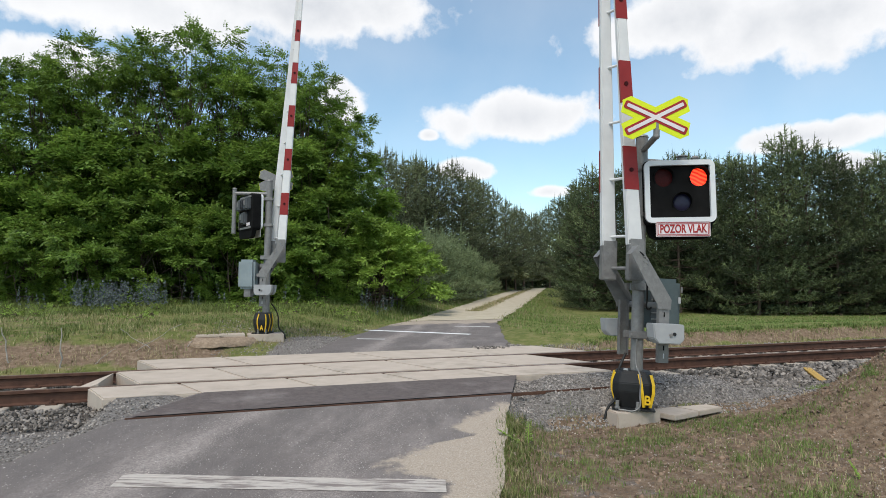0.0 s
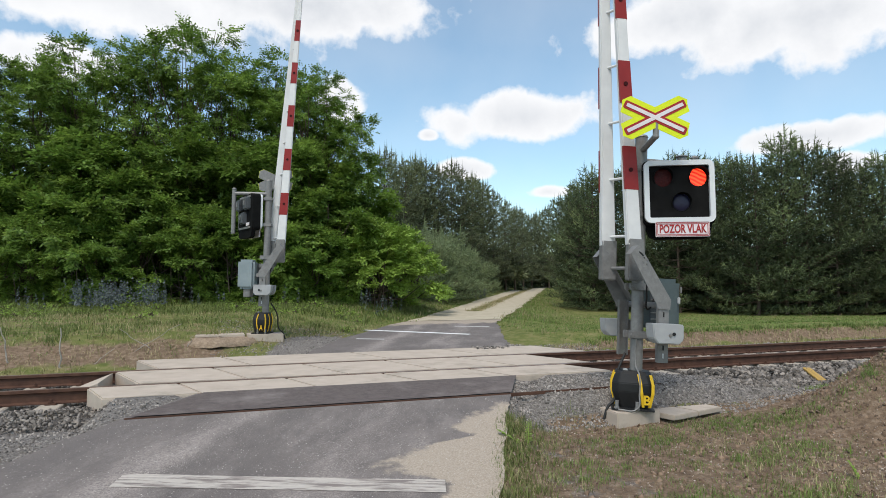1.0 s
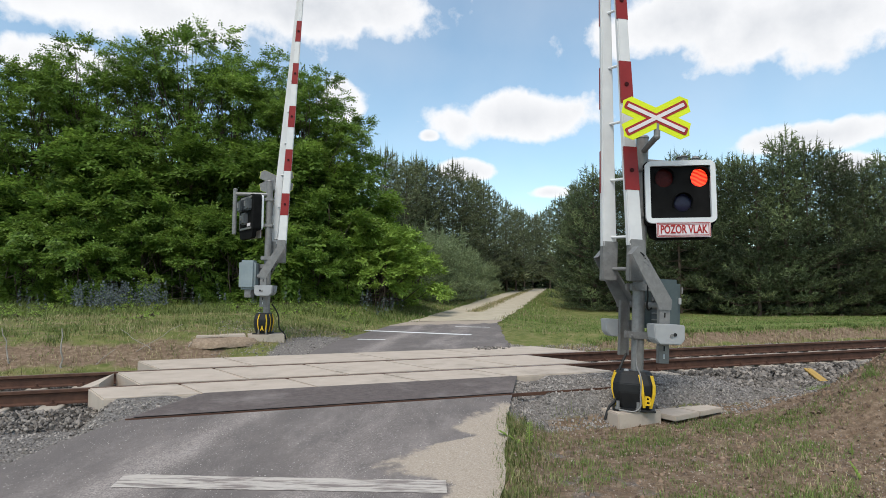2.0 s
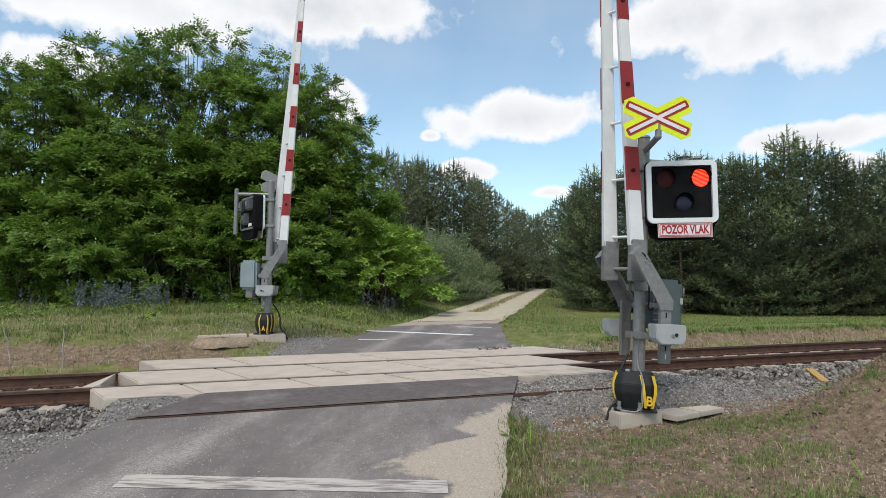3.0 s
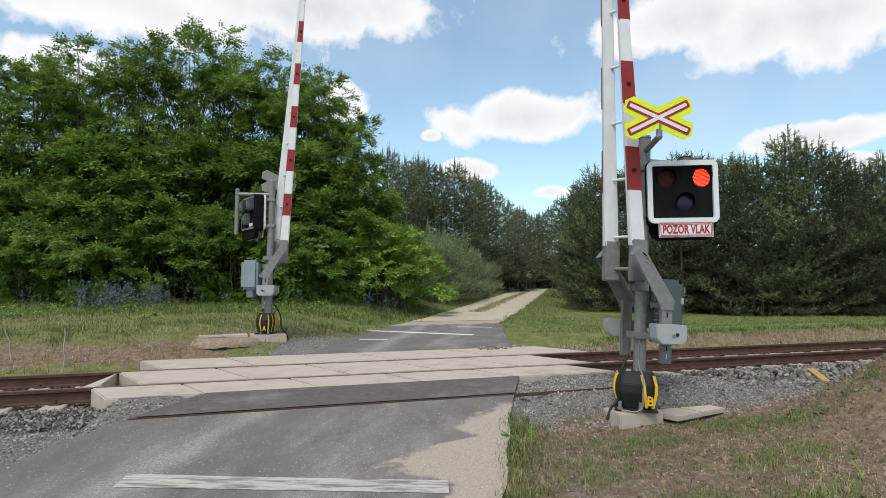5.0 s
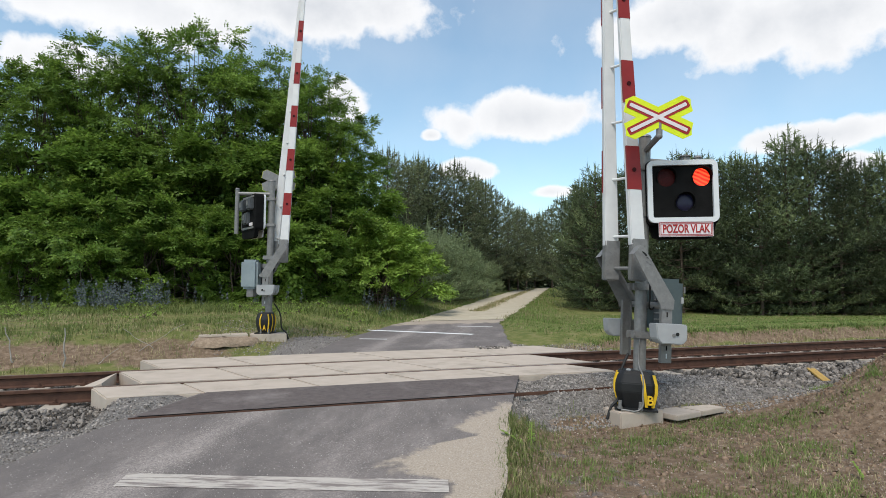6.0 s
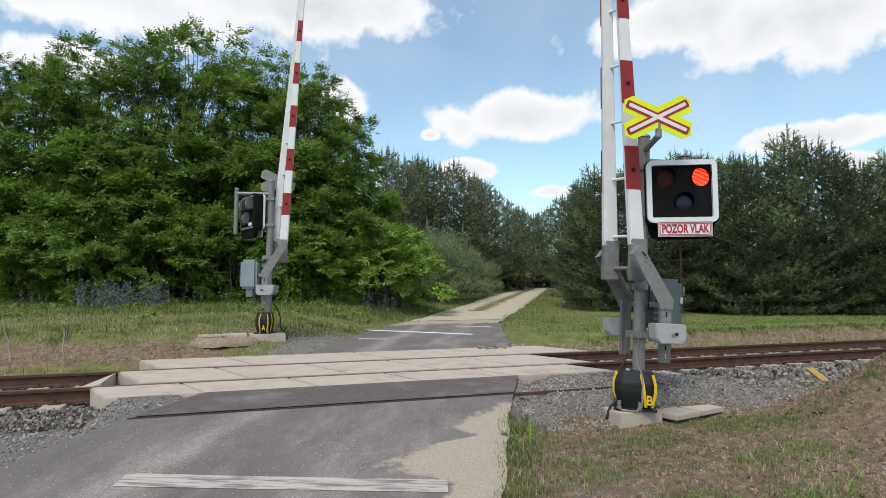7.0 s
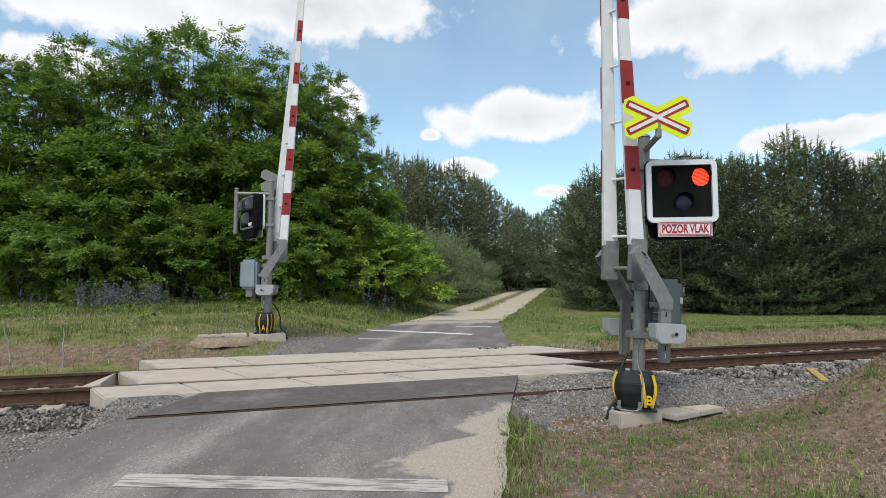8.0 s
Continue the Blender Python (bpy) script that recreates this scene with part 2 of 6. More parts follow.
ROAD_Z = ((3.2, 4.9, 6.6, 7.5, 11.4, 16, 20, 100), (-0.42, -0.25, -0.05, -0.005, 0.0, 0.05, 0.08, 1.7))
ROAD_L = ((-20, 4.0, 5.59, 6.01, 6.51, 7.5, 11.45, 14.1, 18.5, 21.8, 39, 82, 140), (-10, -2.9, -1.68, -1.4, -0.99, -0.36, 1.34, 2.37, 4.7, 6.87, 16.5, 41.1, 75))
ROAD_R = ((-20, 4.1, 5.16, 6.1, 7.6, 11.3, 14.4, 18.7, 27.5, 92, 140), (-9, 1.88, 2.42, 2.9, 3.7, 5.38, 6.7, 8.5, 13.8, 51.5, 80))


def ground_z(x, y):
    z = lerp(y, (5.9, 6.9, 7.3, 11.3, 12.2, 13.4, 15, 20, 100, 200), (-0.40, -0.28, -0.27, -0.27, -0.14, 0.08, 0.10, 0.12, 1.75, 2.2))
    left = np.clip((lerp(y, ROAD_L[0], ROAD_L[1]) - 0.6 - x) / 2.5, 0, 1)
    right = np.clip((x - lerp(y, ROAD_R[0], ROAD_R[1]) - 0.3) / 2.0, 0, 1)
    z = z + left * lerp(y, (11.9, 13.0, 16, 24, 40), (0, 0.22, 0.35, 0.62, 0.5))
    step = np.clip((x - 8.0) / 1.5, 0, 1)
    z = z + right * ((1 - step) * lerp(y, (11.6, 13.2, 16, 18.5, 24, 40), (0, 0.02, -0.1, -0.22, -0.35, -0.3))
                     + step * lerp(y + 0.12 * fbm(x, y, 2.2, 41), (11.85, 12.3, 13.2, 16, 18.5, 24, 40), (0, 0.24, 0.08, -0.1, -0.22, -0.35, -0.3)))
    on = np.clip((x - lerp(y, ROAD_L[0], ROAD_L[1]) + 0.5) / 0.5, 0, 1) * np.clip((lerp(y, ROAD_R[0], ROAD_R[1]) + 0.5 - x) / 0.5, 0, 1)
    z = z * (1 - on) + on * (lerp(y, ROAD_Z[0], ROAD_Z[1]) - 0.03)
    bank = np.clip((x - 3.2) / 0.3, 0, 1) * np.clip((7.8 - x) / 2.4, 0, 1) * lerp(y, (6.1, 6.3, 7.5, 7.7), (0, 1, 1, 0)) * (1 - on)
    z = z * (1 - bank) + bank * lerp(y, (6.3, 6.5, 7.5), (-0.22, -0.065, -0.015))
    bank = np.clip((x + 1.5) / 0.3, 0, 1) * (x < 1) * lerp(y, (6.3, 6.6, 7.5, 7.7), (0, 1, 1, 0)) * np.clip(2 * (1 - on), 0, 1)
    z = z * (1 - bank) + bank * lerp(y, (6.4, 7.3, 7.5), (-0.10, -0.008, -0.002))
    # spoil heap beside the track
    u = np.clip((x - 5.75) / 2.2, 0, 1)
    z = z + 0.95 * u * u * (3 - 2 * u) * np.clip((16 - x) / 4, 0, 1) * np.exp(-(((y - 4.9 - 0.25 * fbm(x, y, 1.1, 30)) / 1.0) ** 2)) * (1 + 0.16 * fbm(x, y, 4.0, 3) + 0.08 * fbm(x, y, 11.0, 33))
    off = (1 - on) * np.clip(np.abs(y - 9.4) - 2.3, 0, 1)
    z = z + off * (0.03 * fbm(x, y, 1.3, 1) + 0.014 * fbm(x, y, 6.0, 2))
    return z


def axis(stops):
    """Grid lines from (start, end, step) runs."""
    v = np.concatenate([np.arange(a, b, s) for a, b, s in stops])
    return np.append(v, stops[-1][1])


def ground_material():
    """Turf, dry turf, bare earth and gravel by their own patches and by place on the plan."""
    m = bpy.data.materials.new("ground_cover")
    m.use_nodes = True
    nt = m.node_tree
    N, L = nt.nodes.new, nt.links.new
    b = nt.nodes["Principled BSDF"]
    b.inputs["Roughness"].default_value, b.inputs["Specular IOR Level"].default_value = 0.95, 0.15
    co = N("ShaderNodeTexCoord")

    def noise_of(scale, detail=7):
        n = N("ShaderNodeTexNoise")
        n.inputs["Scale"].default_value, n.inputs["Detail"].default_value, n.inputs["Roughness"].default_value = scale, detail, 0.65
        L(co.outputs["Object"], n.inputs["Vector"])
        return n.outputs["Fac"]

    def ramp(fac, stops):
        r = N("ShaderNodeValToRGB")
        while len(r.color_ramp.elements) < len(stops):
            r.color_ramp.elements.new(0.5)
        for e, (pos, c) in zip(r.color_ramp.elements, stops):
            e.position, e.color = pos, (*c, 1)
        L(fac, r.inputs[0])
        return r.outputs[0]

    def mix(fac, a, c):
        n = N("ShaderNodeMix")
        n.data_type = "RGBA"
        L(fac, n.inputs[0])
        L(a, n.inputs[6])
        L(c, n.inputs[7])
        return n.outputs[2]

    turf = ramp(noise_of(3.2, 12), [(0.3, (0.09, 0.115, 0.03)), (0.5, (0.16, 0.175, 0.055)), (0.7, (0.27, 0.225, 0.11))])
    earth = ramp(noise_of(11.0, 12), [(0.3, (0.12, 0.082, 0.056)), (0.52, (0.22, 0.155, 0.105)), (0.72, (0.36, 0.275, 0.20))])
    stone = ramp(noise_of(38.0, 10), [(0.3, (0.11, 0.098, 0.09)), (0.52, (0.21, 0.192, 0.178)), (0.68, (0.38, 0.355, 0.33))])
    at = N("ShaderNodeAttribute")
    at.attribute_name = "cover"
    sep = N("ShaderNodeSeparateColor")
    L(at.outputs["Color"], sep.inputs[0])

    def patchy(weight, scale):
        n = N("ShaderNodeMath")
        n.operation = "MULTIPLY_ADD"
        L(noise_of(scale), n.inputs[0])
        n.inputs[1].default_value = 2.2
        n2 = N("ShaderNodeMath")
        n2.operation = "MULTIPLY_ADD"
        L(weight, n2.inputs[0])
        n2.inputs[1].default_value, n2.inputs[2].default_value = 2.6, -2.4
        L(n2.outputs[0], n.inputs[2])
        mr = N("ShaderNodeMapRange")
        mr.inputs["From Min"].default_value, mr.inputs["From Max"].default_value = -0.15, 0.15
        L(n.outputs[0], mr.inputs["Value"])
        return mr.outputs[0]

    c = mix(patchy(sep.outputs[0], 1.8), turf, earth)
    c = mix(patchy(sep.outputs[1], 2.4), c, stone)
    L(c, b.inputs["Base Color"])
    bp = N("ShaderNodeBump")
    bp.inputs["Strength"].default_value, bp.inputs["Distance"].default_value = 1.0, 0.05
    L(noise_of(24.0, 10), bp.inputs["Height"])
    L(bp.outputs[0], b.inputs["Normal"])
    return m


def build_ground():
    xs = axis([(-900, -100, 40), (-100, -24, 4), (-24, -5, 0.5), (-5, 13, 0.1), (13, 40, 0.5), (40, 120, 4), (120, 900, 40)])
    ys = axis([(-600, -40, 40), (-40, -4, 3), (-4, 2, 0.4), (2, 16, 0.1), (16, 45, 0.5), (45, 120, 3), (120, 1500, 60)])
    gx, gy = np.meshgrid(xs, ys)
    gz = ground_z(gx, gy)
    n, k = len(ys), len(xs)
    idx = np.arange(n * k).reshape(n, k)
    f = np.stack([idx[:-1, :-1], idx[:-1, 1:], idx[1:, 1:], idx[1:, :-1]], -1).reshape(-1, 4)
    me = smooth(raw_mesh("ground", np.stack([gx, gy, gz], -1).reshape(-1, 3), f))
    # what the ground is made of: red bare earth, green gravel
    L_, R_ = lerp(gy, ROAD_L[0], ROAD_L[1]), lerp(gy, ROAD_R[0], ROAD_R[1])
    earth = 0.25 + 0.85 * np.clip((gx - 5.6) / 1.0, 0, 1) * np.clip((16 - gx) / 2, 0, 1) * np.exp(-((gy - 4.8) / 1.7) ** 4)
    earth = np.maximum(earth, 0.42 * np.clip((3.5 - gx) / 1.0, 0, 1) * np.clip((gy - 12) / 1.0, 0, 1) * np.clip((20 - gy) / 2.0, 0, 1))
    earth = np.maximum(earth, 0.70 * np.clip((7.0 - gy) / 1.0, 0, 1) * np.clip((gx - R_ + 0.3) / 0.5, 0, 1))
    earth = np.maximum(earth, 0.66 * np.exp(-((gy - 12.5) / 0.95) ** 2) * np.clip((1.0 - gx) / 1.5, 0, 1))
    earth = np.maximum(earth, 0.72 * np.exp(-((gy - 12.05) / 0.34) ** 2) * np.clip((gx - 6.0) / 1.5, 0, 1))
    grav = np.clip(1 - np.abs(gy - 9.2) / 2.75, 0, 1) * 4
    grav = np.maximum(grav, 0.8 * np.exp(-((gx - R_) / 0.8) ** 2) * np.exp(-((gy - 6.5) / 1.0) ** 2))
    grav = np.maximum(grav, 1.1 * np.clip((L_ + 0.1 - gx) / 0.4, 0, 1) * np.clip((9 - gy) / 1, 0, 1))
    grav = np.maximum(grav, 0.9 * np.clip(1 - (gx - R_) / 2.2, 0, 1) * (gx > R_ - 0.5) * np.exp(-((gy - 6.9) / 0.55) ** 2))
    grav = np.maximum(grav, 1.3 * np.clip((gx - 2.9) / 0.3, 0, 1) * np.clip((16 - gx) / 1.2, 0, 1) * np.exp(-((gy - 6.8) / 0.6) ** 4))
    grav = np.maximum(grav, 0.42 * np.clip((6.2 - gy) / 0.5, 0, 1) * np.clip((gx - 2.0) / 0.5, 0, 1) * np.clip((4.6 - gx) / 1.5, 0, 1))
    grav = np.maximum(grav, 1.2 * np.exp(-(((gx - L_) / 1.1) ** 4)) * np.exp(-((gy - 12.6) / 2.0) ** 4))
    grav = np.maximum(grav, 0.9 * np.exp(-(((gx - R_ - 0.5) / 0.9) ** 2 + ((gy - 11.8) / 0.6) ** 2)))
    col = np.stack([np.clip(earth, 0, 1), np.clip(grav, 0, 1), np.zeros_like(gx), np.ones_like(gx)], -1).reshape(-1, 4)
    at = me.color_attributes.new("cover", "FLOAT_COLOR", "POINT")
    at.data.foreach_set("color", col.astype(np.float32).ravel())
    return tagged(dress("ground", me, ground_material()), "uneven ground of grass, bare earth and gravel", "ground", kind="structure")


build_ground()


def road_material():
    """Worn asphalt: tyre-polished bands, pale dust, and sand washed over from the verge."""
    m = bpy.data.materials.new("worn_asphalt")
    m.use_nodes = True
    nt = m.node_tree
    N, L = nt.nodes.new, nt.links.new
    b = nt.nodes["Principled BSDF"]
    b.inputs["Roughness"].default_value, b.inputs["Specular IOR Level"].default_value = 0.85, 0.25
    co, at, sep = N("ShaderNodeTexCoord"), N("ShaderNodeAttribute"), N("ShaderNodeSeparateColor")
    at.attribute_name = "cover"
    L(at.outputs["Color"], sep.inputs[0])
    mp = N("ShaderNodeMapping")
    mp.inputs["Rotation"].default_value, mp.inputs["Scale"].default_value = (0, 0, radians(-28)), (1.0, 3.0, 1.0)
    mp.vector_type = "TEXTURE"
    L(co.outputs["Object"], mp.inputs[0])

    def noise_of(scale, detail=8, vec=None):
        n = N("ShaderNodeTexNoise")
        n.inputs["Scale"].default_value, n.inputs["Detail"].default_value, n.inputs["Roughness"].default_value = scale, detail, 0.66
        L(vec or co.outputs["Object"], n.inputs["Vector"])
        return n.outputs["Fac"]

    def ramp(fac, stops):
        r = N("ShaderNodeValToRGB")
        while len(r.color_ramp.elements) < len(stops):
            r.color_ramp.elements.new(0.5)
        for e, (pos, c) in zip(r.color_ramp.elements, stops):
            e.position, e.color = pos, (*c, 1)
        L(fac, r.inputs[0])
        return r.outputs[0]

    def mix(fac, a, c):
        n = N("ShaderNodeMix")
        n.data_type = "RGBA"
        L(fac, n.inputs[0])
        L(a, n.inputs[6])
        L(c, n.inputs[7])
        return n.outputs[2]

    def threshold(weight, fac, gain, lo, hi):
        n = N("ShaderNodeMath")
        n.operation = "MULTIPLY_ADD"
        L(fac, n.inputs[0])
        n.inputs[1].default_value = gain
        L(weight, n.inputs[2])
        r = N("ShaderNodeMapRange")
        r.interpolation_type = "SMOOTHSTEP"
        r.inputs["From Min"].default_value, r.inputs["From Max"].default_value = lo, hi
        L(n.outputs[0], r.inputs["Value"])
        return r.outputs[0]

    tar = ramp(noise_of(2.2), [(0.3, (0.100, 0.079, 0.071)), (0.7, (0.185, 0.149, 0.134))])
    grit = ramp(noise_of(150.0, 3), [(0.35, (0.09, 0.085, 0.083)), (0.62, (0.20, 0.19, 0.185)), (0.72, (0.42, 0.40, 0.38))])
    fleck = N("ShaderNodeMix")
    fleck.data_type = "RGBA"
    fleck.inputs[0].default_value = 0.5
    L(tar, fleck.inputs[6])
    L(grit, fleck.inputs[7])
    dust = ramp(noise_of(9.0), [(0.3, (0.27, 0.236, 0.218)), (0.7, (0.38, 0.335, 0.31))])
    sand = ramp(noise_of(70.0, 12), [(0.28, (0.24, 0.195, 0.15)), (0.5, (0.365, 0.305, 0.245)), (0.72, (0.50, 0.435, 0.365))])
    film = N("ShaderNodeMath")
    film.operation = "MULTIPLY"
    L(threshold(sep.outputs[1], noise_of(1.9, 12, mp.outputs[0]), 2.2, 1.10, 1.75), film.inputs[0])
    grain = N("ShaderNodeMapRange")
    grain.inputs["From Min"].default_value, grain.inputs["From Max"].default_value, grain.inputs["To Min"].default_value = 0.40, 0.60, 0.15
    L(noise_of(55.0, 8), grain.inputs["Value"])
    L(grain.outputs[0], film.inputs[1])
    c = mix(film.outputs[0], fleck.outputs[2], dust)
    specks = threshold(sep.outputs[1], noise_of(75.0, 5), 2.2, 1.46, 1.66)
    c = mix(specks, c, dust)
    c = mix(threshold(sep.outputs[0], noise_of(2.6, 12), 0.8, 0.80, 0.93), c, sand)
    L(c, b.inputs["Base Color"])
    bp = N("ShaderNodeBump")
    bp.inputs["Strength"].default_value, bp.inputs["Distance"].default_value = 0.5, 0.008
    L(noise_of(110.0, 5), bp.inputs["Height"])
    L(bp.outputs[0], b.inputs["Normal"])
    return m


M_ROAD = road_material()


def road_strip(name, y0, y1, inset_l, inset_r, lift, mat, label, step=0.25, cols=14, wobble=0.0):
    ys = np.arange(y0, y1 + step / 2, step)
    rows, cover = [], []
    for i, y in enumerate(ys):
        a, b = float(lerp(y, *ROAD_L)) + inset_l, float(lerp(y, *ROAD_R)) - inset_r
        a += wobble * fbm(y, 1.0, 2.3, 5) * 1.0
        b += wobble * (fbm(y, 7.0, 2.1, 6) + 0.6 * fbm(y, 3.0, 9.0, 8))
        us = np.linspace(0, 1, cols)
        rows.append([(a + (b - a) * u, y, float(lerp(y, *ROAD_Z)) + lift) for u in us])
        for u in us:
            w = b - a
            wash = float(lerp(y, (3.0, 4.4, 4.75, 4.95, 5.2, 5.36, 5.6, 6.2), (0.45, 0.5, 0.95, 1.12, 0.9, 0.32, 0.6, 0.5)))
            sand = np.clip(1.1 - (1 - u) * w * 0.65 / wash, 0, 1) * float(lerp(y, (5.6, 6.5), (1, 0.25))) * (y < 8) + 0.9 * np.clip((y - 16.6) / 3.4, 0, 1) * (y > 8)
            wheel = 0.30 * math.exp(-((u - 0.30) / 0.07) ** 2) + 0.22 * math.exp(-((u - 0.66) / 0.10) ** 2) + 0.10 - 0.16 * math.exp(-(u / 0.16) ** 2)
            cover.append((float(np.clip(sand, 0, 1)), wheel, 0, 1))
    v = np.array(rows)
    n, k = v.shape[:2]
    idx = np.arange(n * k).reshape(n, k)
    f = np.stack([idx[:-1, :-1], idx[:-1, 1:], idx[1:, 1:], idx[1:, :-1]], -1).reshape(-1, 4)
    me = smooth(raw_mesh(name, v.reshape(-1, 3), f))
    at = me.color_attributes.new("cover", "FLOAT_COLOR", "POINT")
    at.data.foreach_set("color", np.array(cover, dtype=np.float32).ravel())
    return tagged(dress(name, me, mat), label, "road", kind="structure")


road_strip("road", -18, 7.5, 0, 0, 0.0, M_ROAD, "worn grey asphalt road leading onto the crossing", 0.08, 56, wobble=0.05)
road_strip("road_far", 11.36, 20.5, 0, 0, 0.0, M_ROAD, "asphalt road on the far side of the crossing", 0.1, 30, wobble=0.08)
road_strip("track_road", 20.0, 125, 0, 0, 0.012, M_SAND, "pale sandy farm track running towards the woods", step=0.5, wobble=0.2)

# ---------------------------------------------------------------- railway
RAIL_Y = (8.45, 9.95)


def rail(y):
    """A rail in its three rolled parts: head, web and foot."""
    ob = empty("rail", pose(0, y, 0), "rusty brown steel rail with a worn head", "rail", "rails of the track")
    for name, pts in (("rail_head", [(0.036, -0.038), (0.036, -0.006), (0.028, 0.0), (-0.028, 0.0), (-0.036, -0.006), (-0.036, -0.038), (-0.009, -0.05), (0.009, -0.05)]),
                      ("rail_web", [(-0.009, -0.05), (0.009, -0.05), (0.012, -0.145), (-0.012, -0.145)]),
                      ("rail_foot", [(-0.07, -0.172), (0.07, -0.172), (0.07, -0.160), (0.012, -0.145), (-0.012, -0.145), (-0.07, -0.160)])):
        bm = bmesh.new()
        a = [[bm.verts.new((x, u, w)) for u, w in pts] for x in (-300, 400)]
        for i in range(len(pts)):
            j = (i + 1) % len(pts)
            f = bm.faces.new((a[0][i], a[0][j], a[1][j], a[1][i]))
            f.material_index = 1 if name == "rail_head" and i == 2 else 0
        bm.faces.new(a[0]); bm.faces.new(a[1][::-1])
        bmesh.ops.recalc_face_normals(bm, faces=bm.faces[:])
        part(name, bm, (M_RAIL, M_RAILTOP), ob)
    return ob


for y in RAIL_Y:
    rail(y)


# ---------------------------------------------------------------- crossing panels
SKEW = 0.36      # panel ends run aslant the track


def panel(x0, x1, y0, y1, label):
    bm = bmesh.new()
    pts = [(x0 + 0.008, y0), (x1 - 0.008, y0), (x1 - 0.008 - SKEW * (y1 - y0), y1), (x0 + 0.008 - SKEW * (y1 - y0), y1)]
    lo = [bm.verts.new((x, y, -0.24)) for x, y in pts]
    hi = [bm.verts.new((x, y, 0.0)) for x, y in pts]
    bm.faces.new(lo[::-1]); top = bm.faces.new(hi)
    for i in range(4):
        bm.faces.new((lo[i], lo[(i + 1) % 4], hi[(i + 1) % 4], hi[i]))
    bmesh.ops.bevel(bm, geom=list(top.edges), offset=0.015, segments=2, affect="EDGES")
    return tagged(part("crossing_panel", bm, M_CONCRETE), label, "concrete panel", "crossing panels")


def crossing():
    for y0, y1, xs in ((7.52, 8.39, (-1.35, -0.33, 1.0, 2.33, 3.66, 5.27)), (8.53, 9.87, (-1.12, 0.2, 1.55, 2.9, 4.2, 5.55)), (10.03, 11.36, (-1.05, 0.3, 2.6, 4.4, 6.45))):
        for a, b in zip(xs, xs[1:]):
            panel(a, b, y0, y1, "pale beige concrete crossing panel laid beside the rail")


crossing()


# ---------------------------------------------------------------- plants
def unit(v):
    return v / np.maximum(np.linalg.norm(v, axis=-1, keepdims=True), 1e-9)


def leaf_cloud(rg, centres, dirs, length, width, leaflets, droop=0.35):
    """Pinnate sprays: at each centre a stalk along dirs with pairs of pointed leaflets."""
    n = len(centres)
    d = unit(dirs + np.array([0, 0, -droop]) * rg.uniform(0.3, 1.3, (n, 1)))
    side = unit(np.cross(d, unit(rg.normal(0, 0.35, (n, 3)) + np.array([0, 0, 1.0]))))
    up = np.cross(side, d)
    verts = []
    ln = length * rg.uniform(0.7, 1.25, (n, 1))
    for k in range(leaflets):
        s = 0.15 + 0.85 * (k // 2 + 1) / ((leaflets + 1) // 2)
        sgn = 1 if k % 2 else -1
        if k == leaflets - 1:
            tip_dir, root = d, centres + d * ln
        else:
            tip_dir = unit(side * sgn * 0.85 + d * 0.5 - up * rg.uniform(0.0, 0.5, (n, 1)))
            root = centres + d * ln * s
        ac = unit(np.cross(tip_dir, up + rg.normal(0, 0.25, (n, 3))))
        w, l2 = width * rg.uniform(0.8, 1.2, (n, 1)), width * 2.1 * rg.uniform(0.8, 1.2, (n, 1))
        wide = root + tip_dir * l2 * 0.3
        verts.append(np.stack([wide + ac * w * 0.62, root + tip_dir * l2 * 1.05, wide - ac * w * 0.62], 1))
    v = np.concatenate(verts, 1).reshape(-1, 3)
    return v, np.arange(len(v)).reshape(-1, 3)


def branch_mesh(rg, paths, n=6):
    """Tapered limbs along lists of (point, radius)."""
    vs, fs, base = [], [], 0
    for path in paths:
        pts = np.array([q for q, _ in path], dtype=float)
        rad = [r for _, r in path]
        for i, (q, r) in enumerate(zip(pts, rad)):
            d = unit(pts[min(i + 1, len(pts) - 1)] - pts[max(i - 1, 0)])
            a = unit(np.cross(d, [0.31, 0.95, 0.05]))
            b = np.cross(d, a)
            for k in range(n):
                t = 2 * math.pi * k / n
                vs.append(q + (a * math.cos(t) + b * math.sin(t)) * r)
        for i in range(len(pts) - 1):
            for k in range(n):
                fs.append((base + i * n + k, base + i * n + (k + 1) % n, base + (i + 1) * n + (k + 1) % n, base + (i + 1) * n + k))
        base += len(pts) * n
    return smooth(raw_mesh("trunk", vs, fs))


